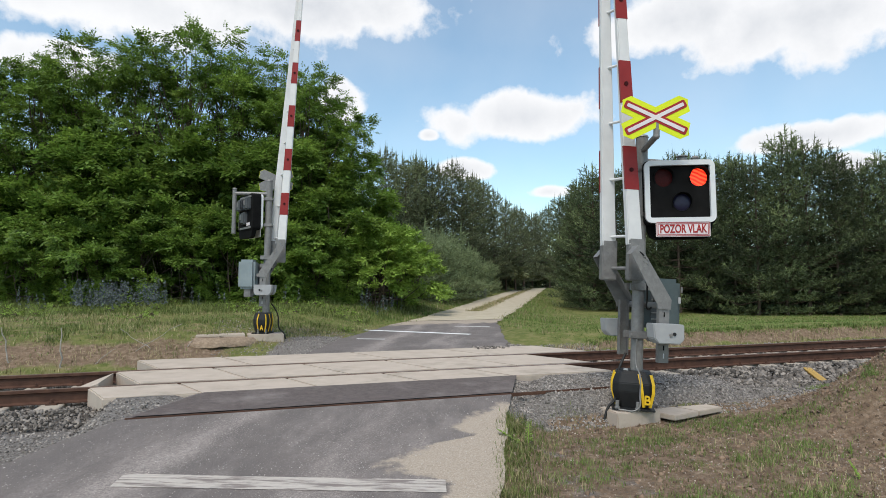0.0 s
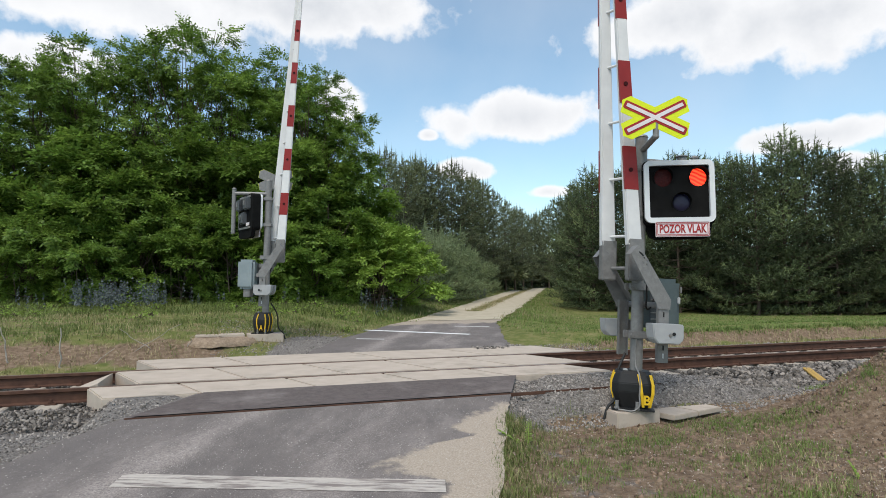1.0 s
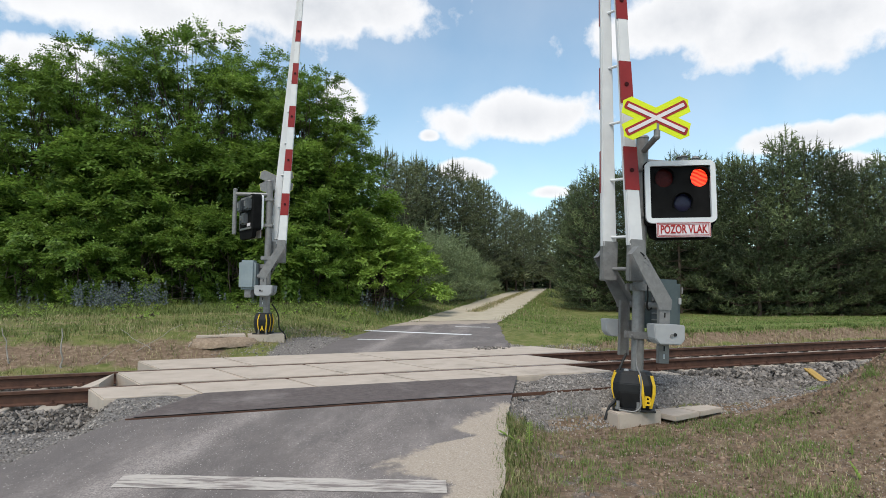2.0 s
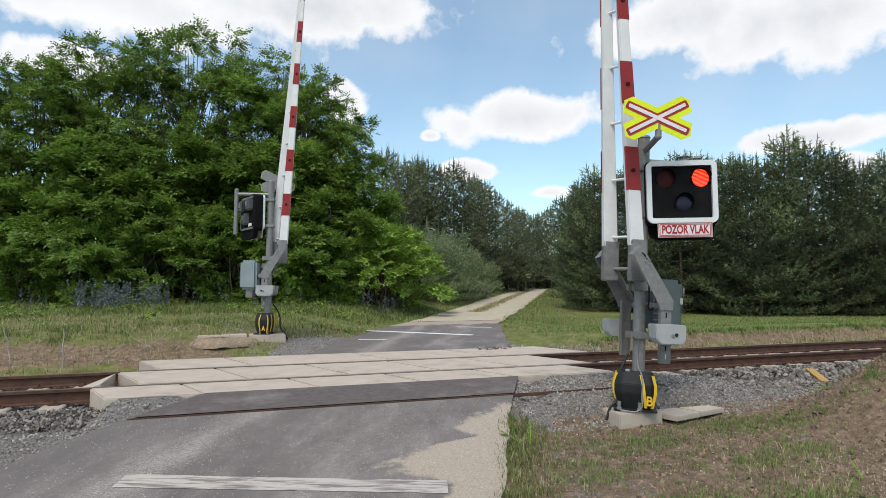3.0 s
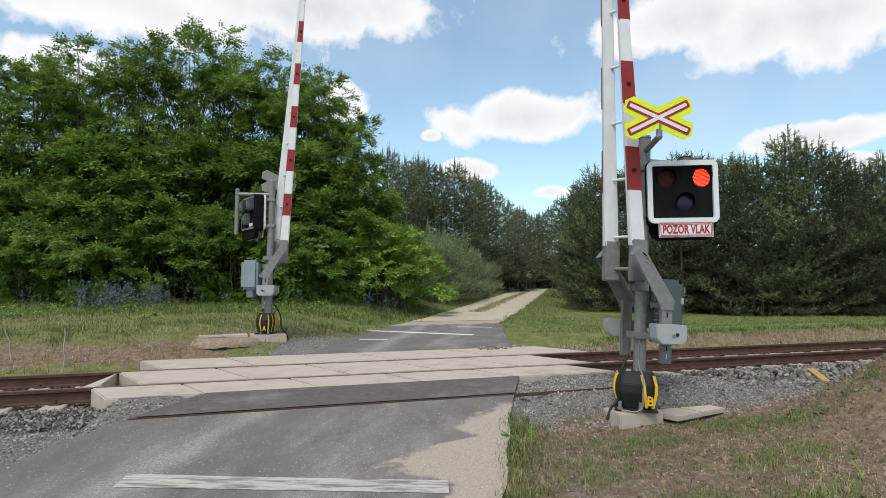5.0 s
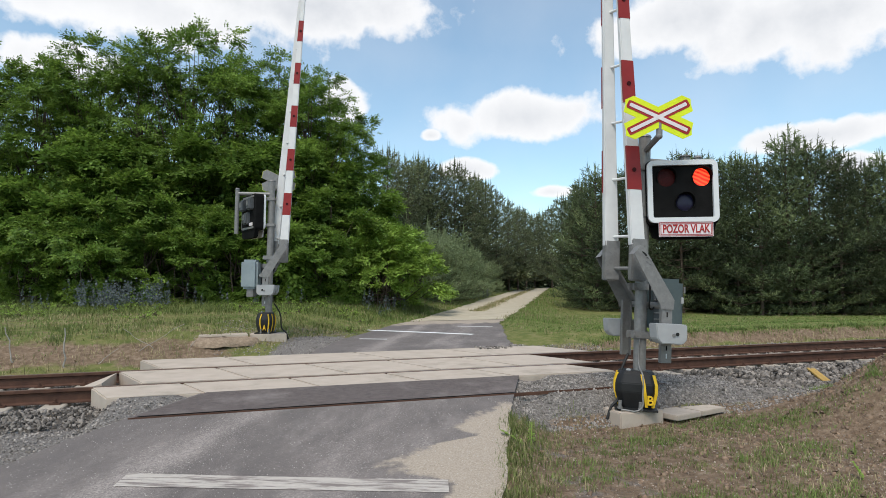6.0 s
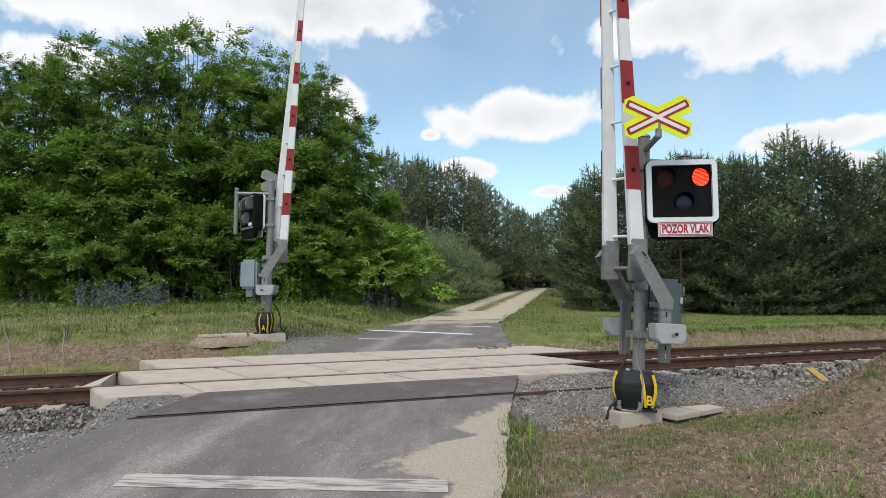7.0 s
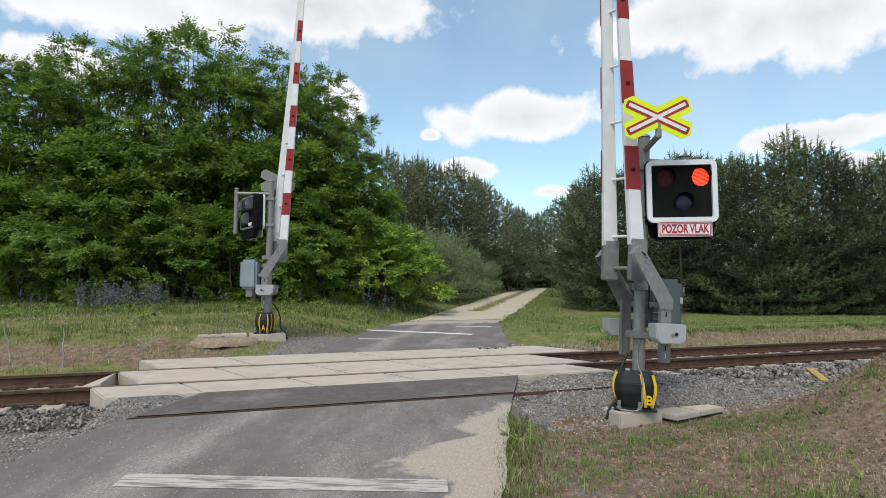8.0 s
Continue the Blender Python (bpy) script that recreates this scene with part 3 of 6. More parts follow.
def broadleaf(name, seed, H, R, low, sprays, mat, label, category, m, group="", spray=0.28, leaflet=0.094, boughs=5, clump_r=0.62, leaflets=5, stems=1, fill=1.0):
    """A tree or shrub: stems, limbs, and boughs of layered leaf clumps with gaps between them."""
    rg = np.random.RandomState(seed)
    tree = empty(name, m, label, category, group)
    ncl = max(12, int(46 * fill * (R / 2.6) ** 2 * (H - low) / 7))
    # the crown's tip and its shoulders stand for sure, the rest falls at random over the outer shell
    cl = [np.array([math.cos(k * 2.4) * R * 0.13 * k, math.sin(k * 2.4) * R * 0.13 * k, H - 0.35 - (H - low) * 0.024 * k * (1 + 0.25 * k)]) for k in range(6)]
    while len(cl) < ncl:
        q = rg.normal(0, 1, 3)
        q = q / np.linalg.norm(q) * rg.uniform(0.45, 1.0) ** 0.5
        if q[2] < -0.92:
            continue
        taper = 1.0 - 0.25 * max(q[2], 0)
        c = np.array([q[0] * R * taper, q[1] * R * taper, low + (H - low) * (0.5 + 0.5 * q[2])])
        c += rg.normal(0, 0.16, 3)
        # clumps keep their distance, so that dark gaps stay between them
        near = min(np.linalg.norm((c - o) * [1, 1, 1.5]) for o in cl)
        if near < clump_r * 0.95 and rg.rand() < 0.8:
            continue
        cl.append(c)
    cl = np.array(cl)
    paths = []
    for s in range(stems):
        lean = rg.normal(0, 0.12 * R, 2)
        top = np.array([lean[0], lean[1], low + (H - low) * 0.75])
        r0 = 0.018 * H / stems ** 0.5
        o = rg.normal(0, 0.25, 2) * (stems > 1)
        paths.append([(np.array([o[0], o[1], -0.15]), r0 * 1.3), (np.array([o[0], o[1], 0.25]), r0), (top * [0.5, 0.5, 0.45] + [o[0], o[1], 0], r0 * 0.75), (top, r0 * 0.3)])
    for c in cl[:: 1]:
        z0 = max(0.3, c[2] * rg.uniform(0.35, 0.7))
        s = np.array([0, 0, z0])
        mid = s * 0.5 + c * 0.5 + np.array([0, 0, -0.15]) + rg.normal(0, 0.12, 3)
        paths.append([(s, 0.035), (mid, 0.022), (c, 0.008)])
    dress("trunk", branch_mesh(rg, paths, 6), M_BARK, tree, "brown bark")
    ang = np.arctan2(cl[:, 1], cl[:, 0])
    side = ((ang + math.pi) / (2 * math.pi) * boughs).astype(int) % boughs
    for bgh in range(boughs):
        sel = cl[side == bgh]
        if not len(sel):
            continue
        cs, ds = [], []
        for c in sel:
            per = int(sprays / ncl * rg.uniform(0.7, 1.3))
            r = clump_r * rg.uniform(0.7, 1.35)
            out = unit(np.array([c[0], c[1], 0.0]) + 1e-6)
            # each clump: a few drooping twigs that fan outwards, leaves set along them
            tw = 7
            td = unit(rg.normal(0, 1, (tw, 3)) * [1, 1, 0.45] + out * 0.75 + [0, 0, 0.12])
            k = rg.randint(0, tw, per)
            u = rg.uniform(0.12, 1.0, (per, 1)) ** 0.7
            q = td[k] * u * r * 1.25 + rg.normal(0, 0.10, (per, 3)) * r * [1, 1, 0.6]
            q[:, 2] -= 0.30 * r * u[:, 0] ** 2
            cs.append(c + q)
            ds.append(unit(td[k] * 0.9 + rg.normal(0, 0.5, (per, 3)) * [1, 1, 0.5]))
        v, f = leaf_cloud(rg, np.concatenate(cs), np.concatenate(ds), spray, leaflet, leaflets)
        tagged(dress("bough", raw_mesh("bough", v, f), mat, tree), kind="stuff")
    return tree


def pine(name, seed, H, R, m, label, twigs=5, category="pine tree", group="pines", low=0.25, mat=None, step=0.062, cone=0.62, candles=1.0, K=11, needle=0.021):
    """A pine: whorls of boughs that turn up at their ends, each with side twigs that carry needle brushes, and upright candles."""
    rg = np.random.RandomState(seed)
    tree = empty(name, m, label, category, group)
    paths = [[(np.array([0, 0, -0.15]), 0.013 * H), (np.array([0.03, 0.02, H * 0.5]), 0.008 * H), (np.array([0, 0, H * 0.99]), 0.012)]]
    cs, ds, ln = [], [], []

    def brush(q, d, l):
        cs.append(q); ds.append(d); ln.append(l)

    z = low
    while z < H - 0.45:
        f = (z - low) / (H - low)
        reach = R * min(1.0, 0.72 + 1.6 * f) * (1 - f) ** cone * rg.uniform(0.72, 1.15) + 0.12
        n_b = 6 if f < 0.75 else 5
        for a in np.arange(n_b) * 6.283 / n_b + rg.uniform(0, 6) + rg.normal(0, 0.22, n_b):
            rr = reach * rg.uniform(0.5, 1.2)
            rise = rr * (rg.uniform(-0.12, 0.22) + 0.75 * f)
            s, e = np.array([0, 0, z + rg.normal(0, 0.05)]), np.array([math.cos(a) * rr, math.sin(a) * rr, z + rise + 0.10])
            mid = (s + e) / 2 - [0, 0, 0.16 * rr]
            paths.append([(s, 0.022), (mid, 0.014), (e, 0.006)])
            out, side = np.array([math.cos(a), math.sin(a), 0.15]), np.array([-math.sin(a), math.cos(a), 0.0])
            n = 2 + int(twigs * rr / R)
            for t in np.linspace(0.34, 0.96, n):
                q = s * (1 - t) ** 2 + mid * 2 * t * (1 - t) + e * t * t
                for sg in (-1, 1):
                    d = unit(out * 0.9 + side * sg * rg.uniform(0.6, 1.1) + [0, 0, rg.uniform(-0.1, 0.3)])
                    l = rg.uniform(0.22, 0.36) + 0.22 * rr * (1 - t)
                    brush(q, d, l)
                    brush(q + d * l * 0.85, unit(d + [0, 0, rg.uniform(0.2, 0.9)]), 0.28)
            brush(e, unit(out + [0, 0, 0.7]), 0.36)
            if rg.rand() < 0.35 + 0.65 * f:
                brush(e + [0, 0, 0.1], np.array([math.cos(a) * 0.15, math.sin(a) * 0.15, 1.0]), 0.26 + 0.20 * f)
        z += min(H * rg.uniform(0.85, 1.15) * step, rg.uniform(0.42, 0.62))
    for k in range(9):
        brush(np.array([0.02, 0, H - 0.12 * k]), np.array([0.10 * math.sin(k * 2.2), 0.10 * math.cos(k * 2.2), 1.0]), 0.42)
    cs, ds, ln = np.array(cs), unit(np.array(ds)), np.array(ln)[:, None]
    verts = []
    for k in range(K):
        root = cs + ds * ln * (k / K)
        nd = unit(ds * 1.0 + unit(rg.normal(0, 1, cs.shape)) * 1.1)
        ac = unit(np.cross(nd, rg.normal(0, 1, cs.shape)))
        L_ = 6.8 * needle * rg.uniform(0.7, 1.4, ln.shape)
        verts.append(np.stack([root - ac * needle, root + ac * needle, root + nd * L_], 1))
    v = np.concatenate(verts, 1).reshape(-1, 3)
    # slim upright shoots on the tips
    up = ds[:, 2] > 0.9
    c2 = cs[up & (cs[:, 2] > 0.45 * H)]
    for k in range(2):
        a = rg.uniform(0, 6.28, len(c2))
        w = np.stack([np.cos(a), np.sin(a), np.zeros(len(c2))], 1) * 0.024
        tip = c2 + rg.normal(0, 0.04, c2.shape) + np.array([0, 0, candles]) * rg.uniform(0.40, 0.80, (len(c2), 1))
        v = np.concatenate([v, np.stack([c2 - w, c2 + w, tip], 1).reshape(-1, 3)])
    dress("trunk", branch_mesh(rg, paths, 4), M_BARK, tree, "brown bark")
    tagged(dress("crown", raw_mesh("crown", v, np.arange(len(v)).reshape(-1, 3)), mat or M_PINE, tree), kind="stuff")
    return tree


def stand(x, y, turn=0.0, size=1.0):
    return pose(x, y, float(ground_z(np.array(x), np.array(y))) - 0.03, 0, 0, turn) @ Matrix.Diagonal((size, size, size, 1))


def place(ob, x, y, turn, size):
    """A copy standing on the ground, scaled as a whole."""
    c = copy_thing(ob, pose(x, y, float(ground_z(np.array(x), np.array(y))) - 0.03, 0, 0, turn))
    c.scale = (size, size, size)
    return c


SWAY = []


def spot(bearing, distance):
    """A place on the plan by its bearing from +Y and its distance from the origin."""
    return distance * math.sin(radians(bearing)), distance * math.cos(radians(bearing))


def woods():
    rg = np.random.RandomState(11)
    lab = "tall leafy locust tree with fresh green layered foliage"
    grp = "locust trees beside the crossing"
    kinds = [broadleaf("locust_tree", sd, 11.0, r, 0.6, n, M_LOCUST, lab, "tree", stand(*spot(b, d), a, sc), grp, spray=0.30, leaflet=0.062, leaflets=7, boughs=6, clump_r=0.66)
             for sd, r, n, b, d, a, sc in ((1, 2.9, 7600, -4.6, 27.5, 20, 1.09), (2, 2.6, 7000, 3.9, 27.0, 80, 0.97), (3, 2.2, 5600, 8.0, 26.4, 130, 0.92))]
    SWAY.extend(kinds)
    # bearing, distance, height
    rows = ((-19.2, 29.6, 10.2), (-15.6, 29.0, 10.0), (-11.6, 28.7, 10.9), (-0.6, 26.6, 10.2), (6.2, 25.0, 9.2), (10.0, 27.4, 7.8), (-8.0, 28.6, 11.1),
            (-6.0, 32.5, 9.6), (1.4, 30.5, 9.6), (-14.0, 34.0, 10.5), (-23.0, 33, 11.0), (11.0, 29.5, 6.2))
    for i, (b, d, h) in enumerate(rows):
        c = place(kinds[(i + 1) % 3 if i != 2 else 0], *spot(b, d), rg.uniform(0, 360), h / 11.0)
        if i < 6:
            SWAY.append(c)
    low = broadleaf("locust_sapling", 4, 3.6, 2.0, 0.05, 2900, M_LOCUST, "low locust sapling with leaves down to the grass", "sapling", stand(*spot(-6.0, 23.5), 0), "locust saplings", stems=4, boughs=3, spray=0.30, leaflet=0.066, leaflets=7)
    for b, d, h in ((-17.5, 26.0, 4.0), (-13.8, 25.0, 3.6), (-9.8, 24.2, 4.4), (-2.2, 23.2, 3.4), (1.6, 23.0, 4.0), (5.2, 23.0, 3.5), (8.4, 23.6, 4.2), (-21, 27, 4.0), (-15.4, 24.0, 2.6), (-11.4, 23.2, 2.8), (-7.6, 22.8, 2.7), (-4.0, 22.6, 2.6), (-0.2, 22.4, 2.9), (3.4, 22.4, 2.6), (7.0, 22.6, 2.8),
                    (-11.5, 27.5, 6.5), (-4.2, 25.5, 6.0), (3.5, 25.0, 6.2), (8.8, 25.6, 5.5)):
        SWAY.append(place(low, *spot(b, d), rg.uniform(0, 360), h / 3.6))
    herb = broadleaf("leafy_herb", 12, 0.55, 0.5, 0.0, 110, M_BUSH, "low leafy herb on the grassy bank", "herb", stand(-4.0, 21.5, 0), "herbs on the bank", stems=3, boughs=1, clump_r=0.3, spray=0.16, leaflet=0.05)
    for k in range(46):
        b, d = rg.uniform(-19, 12), rg.normal(19.2, 1.6)
        place(herb, *spot(b, d), rg.uniform(0, 360), rg.uniform(0.22, 0.5))
    bush = broadleaf("bush", 5, 2.4, 1.5, 0.05, 1900, M_BUSH, "bright green leafy bush at the edge of the trees", "bush", stand(*spot(13.7, 26.2), 0, 1.25), "bushes beside the track", stems=5, boughs=2, clump_r=0.5, spray=0.2, leaflet=0.055, leaflets=7)
    for b, d, h in ((12.4, 23.6, 2.8), (14.4, 24.4, 2.9), (15.8, 26.4, 2.6), (11.2, 23.2, 2.3), (13.4, 23.4, 2.4)):
        place(bush, *spot(b, d), rg.uniform(0, 360), h / 2.4)
    pale = pine("young_pine", 25, 3.0, 1.5, stand(*spot(17.6, 34.0), 0), "pale grey-green young pine with tall candles", 3, "young pine", "young pines along the track", 0.05, M_SAGE, step=0.085, cone=0.5, candles=1.1)
    for b, d, h in ((16.3, 31.0, 3.1), (18.2, 32.5, 3.1), (19.3, 35.5, 3.1), (20.3, 38.0, 3.0), (21.2, 41.0, 2.9), (22.1, 45.0, 2.7), (22.9, 50.0, 2.5), (17.6, 38.0, 3.6), (19.2, 45.0, 4.0), (15.6, 36.0, 3.6), (23.6, 58.0, 2.6), (20.8, 52.0, 3.6)):
        place(pale, *spot(b, d), rg.uniform(0, 360), h / 3.0)
    pl = "dark green young pine with upright candles"
    kinds = [pine("pine", sd, 8.0, r, stand(*spot(b, d), 0), pl, 5, mat=M_PINE) for sd, r, b, d in ((21, 2.3, 33.5, 35.1), (22, 2.5, 43.2, 35.0), (23, 2.2, 49.2, 34.6))]
    kinds[2].scale = (1.1, 1.1, 1.1)
    rows = ((32.6, 41.0, 6.4), (32.2, 37.2, 7.0), (35.5, 34.4, 7.2), (38.0, 34.8, 7.4), (40.9, 34.4, 7.9), (45.4, 34.5, 7.6), (47.1, 33.9, 7.5), (50.8, 35.2, 8.1), (52.8, 36.0, 7.4), (54.6, 36.7, 7.1),
            (55.9, 37.3, 7.5), (57.7, 38.3, 7.7), (60, 38, 7.5), (63, 40, 8), (32.0, 48.0, 7.2), (32.6, 41.0, 7.8), (36.8, 38.5, 8.0), (42.0, 38.6, 8.6), (46.2, 38.8, 8.3), (51.8, 39.5, 8.6), (39.4, 38.4, 8.0), (49, 39.0, 8.4),
            (34.5, 39.0, 7.8), (44.4, 38.8, 8.2), (54, 41, 8.0), (57, 42, 8.4))
    for i, (b, d, h) in enumerate(rows):
        c = place(kinds[i % 3], *spot(b, d), rg.uniform(0, 360), (h + 0.35) / 8.0)
        if i < 14:
            SWAY.append(c)
    under = broadleaf("undergrowth", 9, 3.2, 2.0, 0.0, 620, M_PINE_DARK, "dark leafy undergrowth beneath the trees", "undergrowth", stand(*spot(44, 41), 0), "undergrowth beneath the trees", stems=4, boughs=1, clump_r=0.8, spray=0.4, leaflet=0.2)
    for k in range(13):
        place(under, *spot(34.5 + 2.0 * k, 42.0 + 2.0 * math.sin(k * 2.1)), rg.uniform(0, 360), rg.uniform(0.9, 1.25))
    for b, d in ((24.4, 70), (25.2, 76), (26.0, 86), (26.8, 98)):
        place(under, *spot(b, d), rg.uniform(0, 360), 1.3)
    for k in range(15):
        place(under, *spot(-24.0 + 2.5 * k, 33.5 + 1.2 * math.sin(k * 1.7)), rg.uniform(0, 360), rg.uniform(0.9, 1.2))
    for k in range(16):
        place(under, *spot(13.5 + 1.05 * k, 52.0 + 3.2 * k + 2.0 * math.sin(k * 2.1)), rg.uniform(0, 360), rg.uniform(1.0, 1.4))
    far = pine("tall_pine", 31, 11.0, 3.4, stand(*spot(16.7, 50.0), 0), "tall dark pine at the edge of the wood", 5, "pine tree", "tall pines beyond the track", 1.6, M_PINE_DARK, step=0.058, K=7, needle=0.031, cone=0.85, candles=1.6)
    rows = ((13.7, 45.2, 10.6), (14.8, 50.2, 11.0), (15.7, 47.0, 9.6), (17.7, 51.0, 10.9), (18.9, 53.0, 10.8), (20.2, 55.0, 11.5), (21.2, 57.0, 10.8), (22.2, 59.0, 11.0), (23.2, 62.0, 10.8), (24.2, 65.0, 10.6), (25.3, 69.0, 10.2),
            (26.2, 74.0, 10.0), (27.0, 82.0, 10.4), (27.8, 92.0, 11.0), (28.6, 97.0, 12.0), (29.4, 90.0, 12.0), (30.4, 72.0, 11.2), (31.6, 62.0, 9.0), (32.4, 55.0, 8.6), (33.0, 50.0, 7.6), (31.6, 60, 10), (16.6, 58.0, 12.0),
            (22.5, 70.0, 12.4), (28.2, 108, 12.5), (26.4, 100, 13))
    for b, d, h in ((27.2, 96, 3.4), (28.0, 104, 3.8), (28.8, 108, 4.0), (29.6, 106, 3.6), (30.4, 96, 3.4), (26.2, 90, 3.2)):
        place(pale, *spot(b, d), rg.uniform(0, 360), h / 3.0)
    for b, d, h in rows:
        place(far, *spot(b, d), rg.uniform(0, 360), h / 11.0)


woods()


# ---------------------------------------------------------------- barrier stands
M_MATT = material("matt_black", [(0.3, (0.006, 0.006, 0.006)), (0.7, (0.012, 0.012, 0.012))], 5, 0.8, spec=0.06)
M_LENS_RED = material("dark_red_lens", [(0.3, (0.030, 0.002, 0.002)), (0.7, (0.05, 0.003, 0.003))], 30, 0.45, spec=0.15, bump=0.3, bump_scale=60)
M_LENS_BLUE = material("dark_blue_lens", [(0.3, (0.006, 0.006, 0.020)), (0.7, (0.012, 0.012, 0.035))], 20, 0.35, spec=0.3)
M_SIGNRED = material("sign_red", [(0.3, (0.30, 0.018, 0.020)), (0.7, (0.36, 0.025, 0.025))], 6, 0.45)
M_SIGNWHITE = material("sign_white", [(0.3, (0.66, 0.60, 0.62)), (0.7, (0.74, 0.70, 0.70))], 6, 0.4)
M_BEZEL = material("bezel_white", [(0.3, (0.60, 0.62, 0.63)), (0.7, (0.68, 0.69, 0.70))], 6, 0.4)
M_DRIVE = material("green_grey_cover", [(0.3, (0.060, 0.082, 0.088)), (0.7, (0.085, 0.108, 0.112))], 5, 0.45)
M_DRIVE_A = material("pale_blue_grey_cover", [(0.3, (0.20, 0.245, 0.26)), (0.7, (0.25, 0.295, 0.31))], 5, 0.5)
M_HOUSING = material("dark_grey_housing", [(0.3, (0.065, 0.072, 0.078)), (0.7, (0.095, 0.102, 0.110))], 6, 0.55)
M_CABLE = material("black_cable", [(0.3, (0.012, 0.012, 0.012)), (0.7, (0.025, 0.025, 0.025))], 5, 0.6)


def lamp_glow():
    """The lit lamp: a bright red disc with the lens's slanting ribs."""
    m = glow("lit_red_lamp", (1.0, 0.05, 0.012), 3.0)
    nt = m.node_tree
    N, L = nt.nodes.new, nt.links.new
    co, wv, ramp = N("ShaderNodeTexCoord"), N("ShaderNodeTexWave"), N("ShaderNodeValToRGB")
    mp = N("ShaderNodeMapping")
    mp.inputs["Rotation"].default_value = (0, radians(65), 0)
    wv.inputs["Scale"].default_value, wv.inputs["Distortion"].default_value, wv.inputs["Detail"].default_value = 6.5, 2.5, 2.0
    ramp.color_ramp.elements[0].color, ramp.color_ramp.elements[1].color = (0.46, 0.003, 0.002, 1), (1.0, 0.095, 0.028, 1)
    L(co.outputs["Object"], mp.inputs[0])
    L(mp.outputs[0], wv.inputs["Vector"])
    L(wv.outputs["Fac"], ramp.inputs[0])
    L(ramp.outputs[0], nt.nodes["Principled BSDF"].inputs["Emission Color"])
    nt.nodes["Principled BSDF"].inputs["Emission Strength"].default_value = 1.0
    return m


M_LAMP = lamp_glow()
SHUTTERS = {}


def letters(name, text, size, mat, parent, m, depth=0.004, squeeze=1.0, bold=0.0):
    """Raised lettering in the built-in font, centred on the pose m, reading along its x, up its y."""
    cu = bpy.data.curves.new(name, "FONT")
    cu.offset = bold
    cu.body, cu.size, cu.extrude, cu.align_x, cu.align_y = text, size, depth, "CENTER", "CENTER"
    tmp = new("tmp", cu)
    me = bpy.data.meshes.new_from_object(tmp.evaluated_get(bpy.context.evaluated_depsgraph_get()))
    bpy.data.objects.remove(tmp)
    bpy.data.curves.remove(cu)
    me.transform(m @ Matrix.Diagonal((squeeze, 1, 1, 1)))
    me.name = name
    return dress(name, me, mat, parent)


def rounded_rect(x0, x1, z0, z1, r, n=5):
    pts = []
    for cx, cz, a0 in ((x1 - r, z1 - r, 0), (x0 + r, z1 - r, 90), (x0 + r, z0 + r, 180), (x1 - r, z0 + r, 270)):
        for k in range(n + 1):
            a = radians(a0 + 90 * k / n)
            pts.append((cx + r * math.cos(a), cz + r * math.sin(a)))
    return pts


def holed_plate(outer, holes, y0, y1):
    """A plate of (x, z) outline with holes through it."""
    bm = bmesh.new()
    rings = []
    for pts in (outer, *holes):
        vs = [bm.verts.new((x, y0, z)) for x, z in pts]
        rings.append([bm.edges.new((vs[i], vs[(i + 1) % len(vs)])) for i in range(len(vs))])
    bmesh.ops.triangle_fill(bm, use_beauty=True, use_dissolve=False, edges=[e for r in rings for e in r])
    ex = bmesh.ops.extrude_face_region(bm, geom=bm.faces[:])
    bmesh.ops.translate(bm, verts=[v for v in ex["geom"] if isinstance(v, bmesh.types.BMVert)], vec=(0, y1 - y0, 0))
    bmesh.ops.recalc_face_normals(bm, faces=bm.faces[:])
    return bm


def circle(cx, cz, r, n=32):
    return [(cx + r * math.cos(2 * math.pi * k / n), cz + r * math.sin(2 * math.pi * k / n)) for k in range(n)]


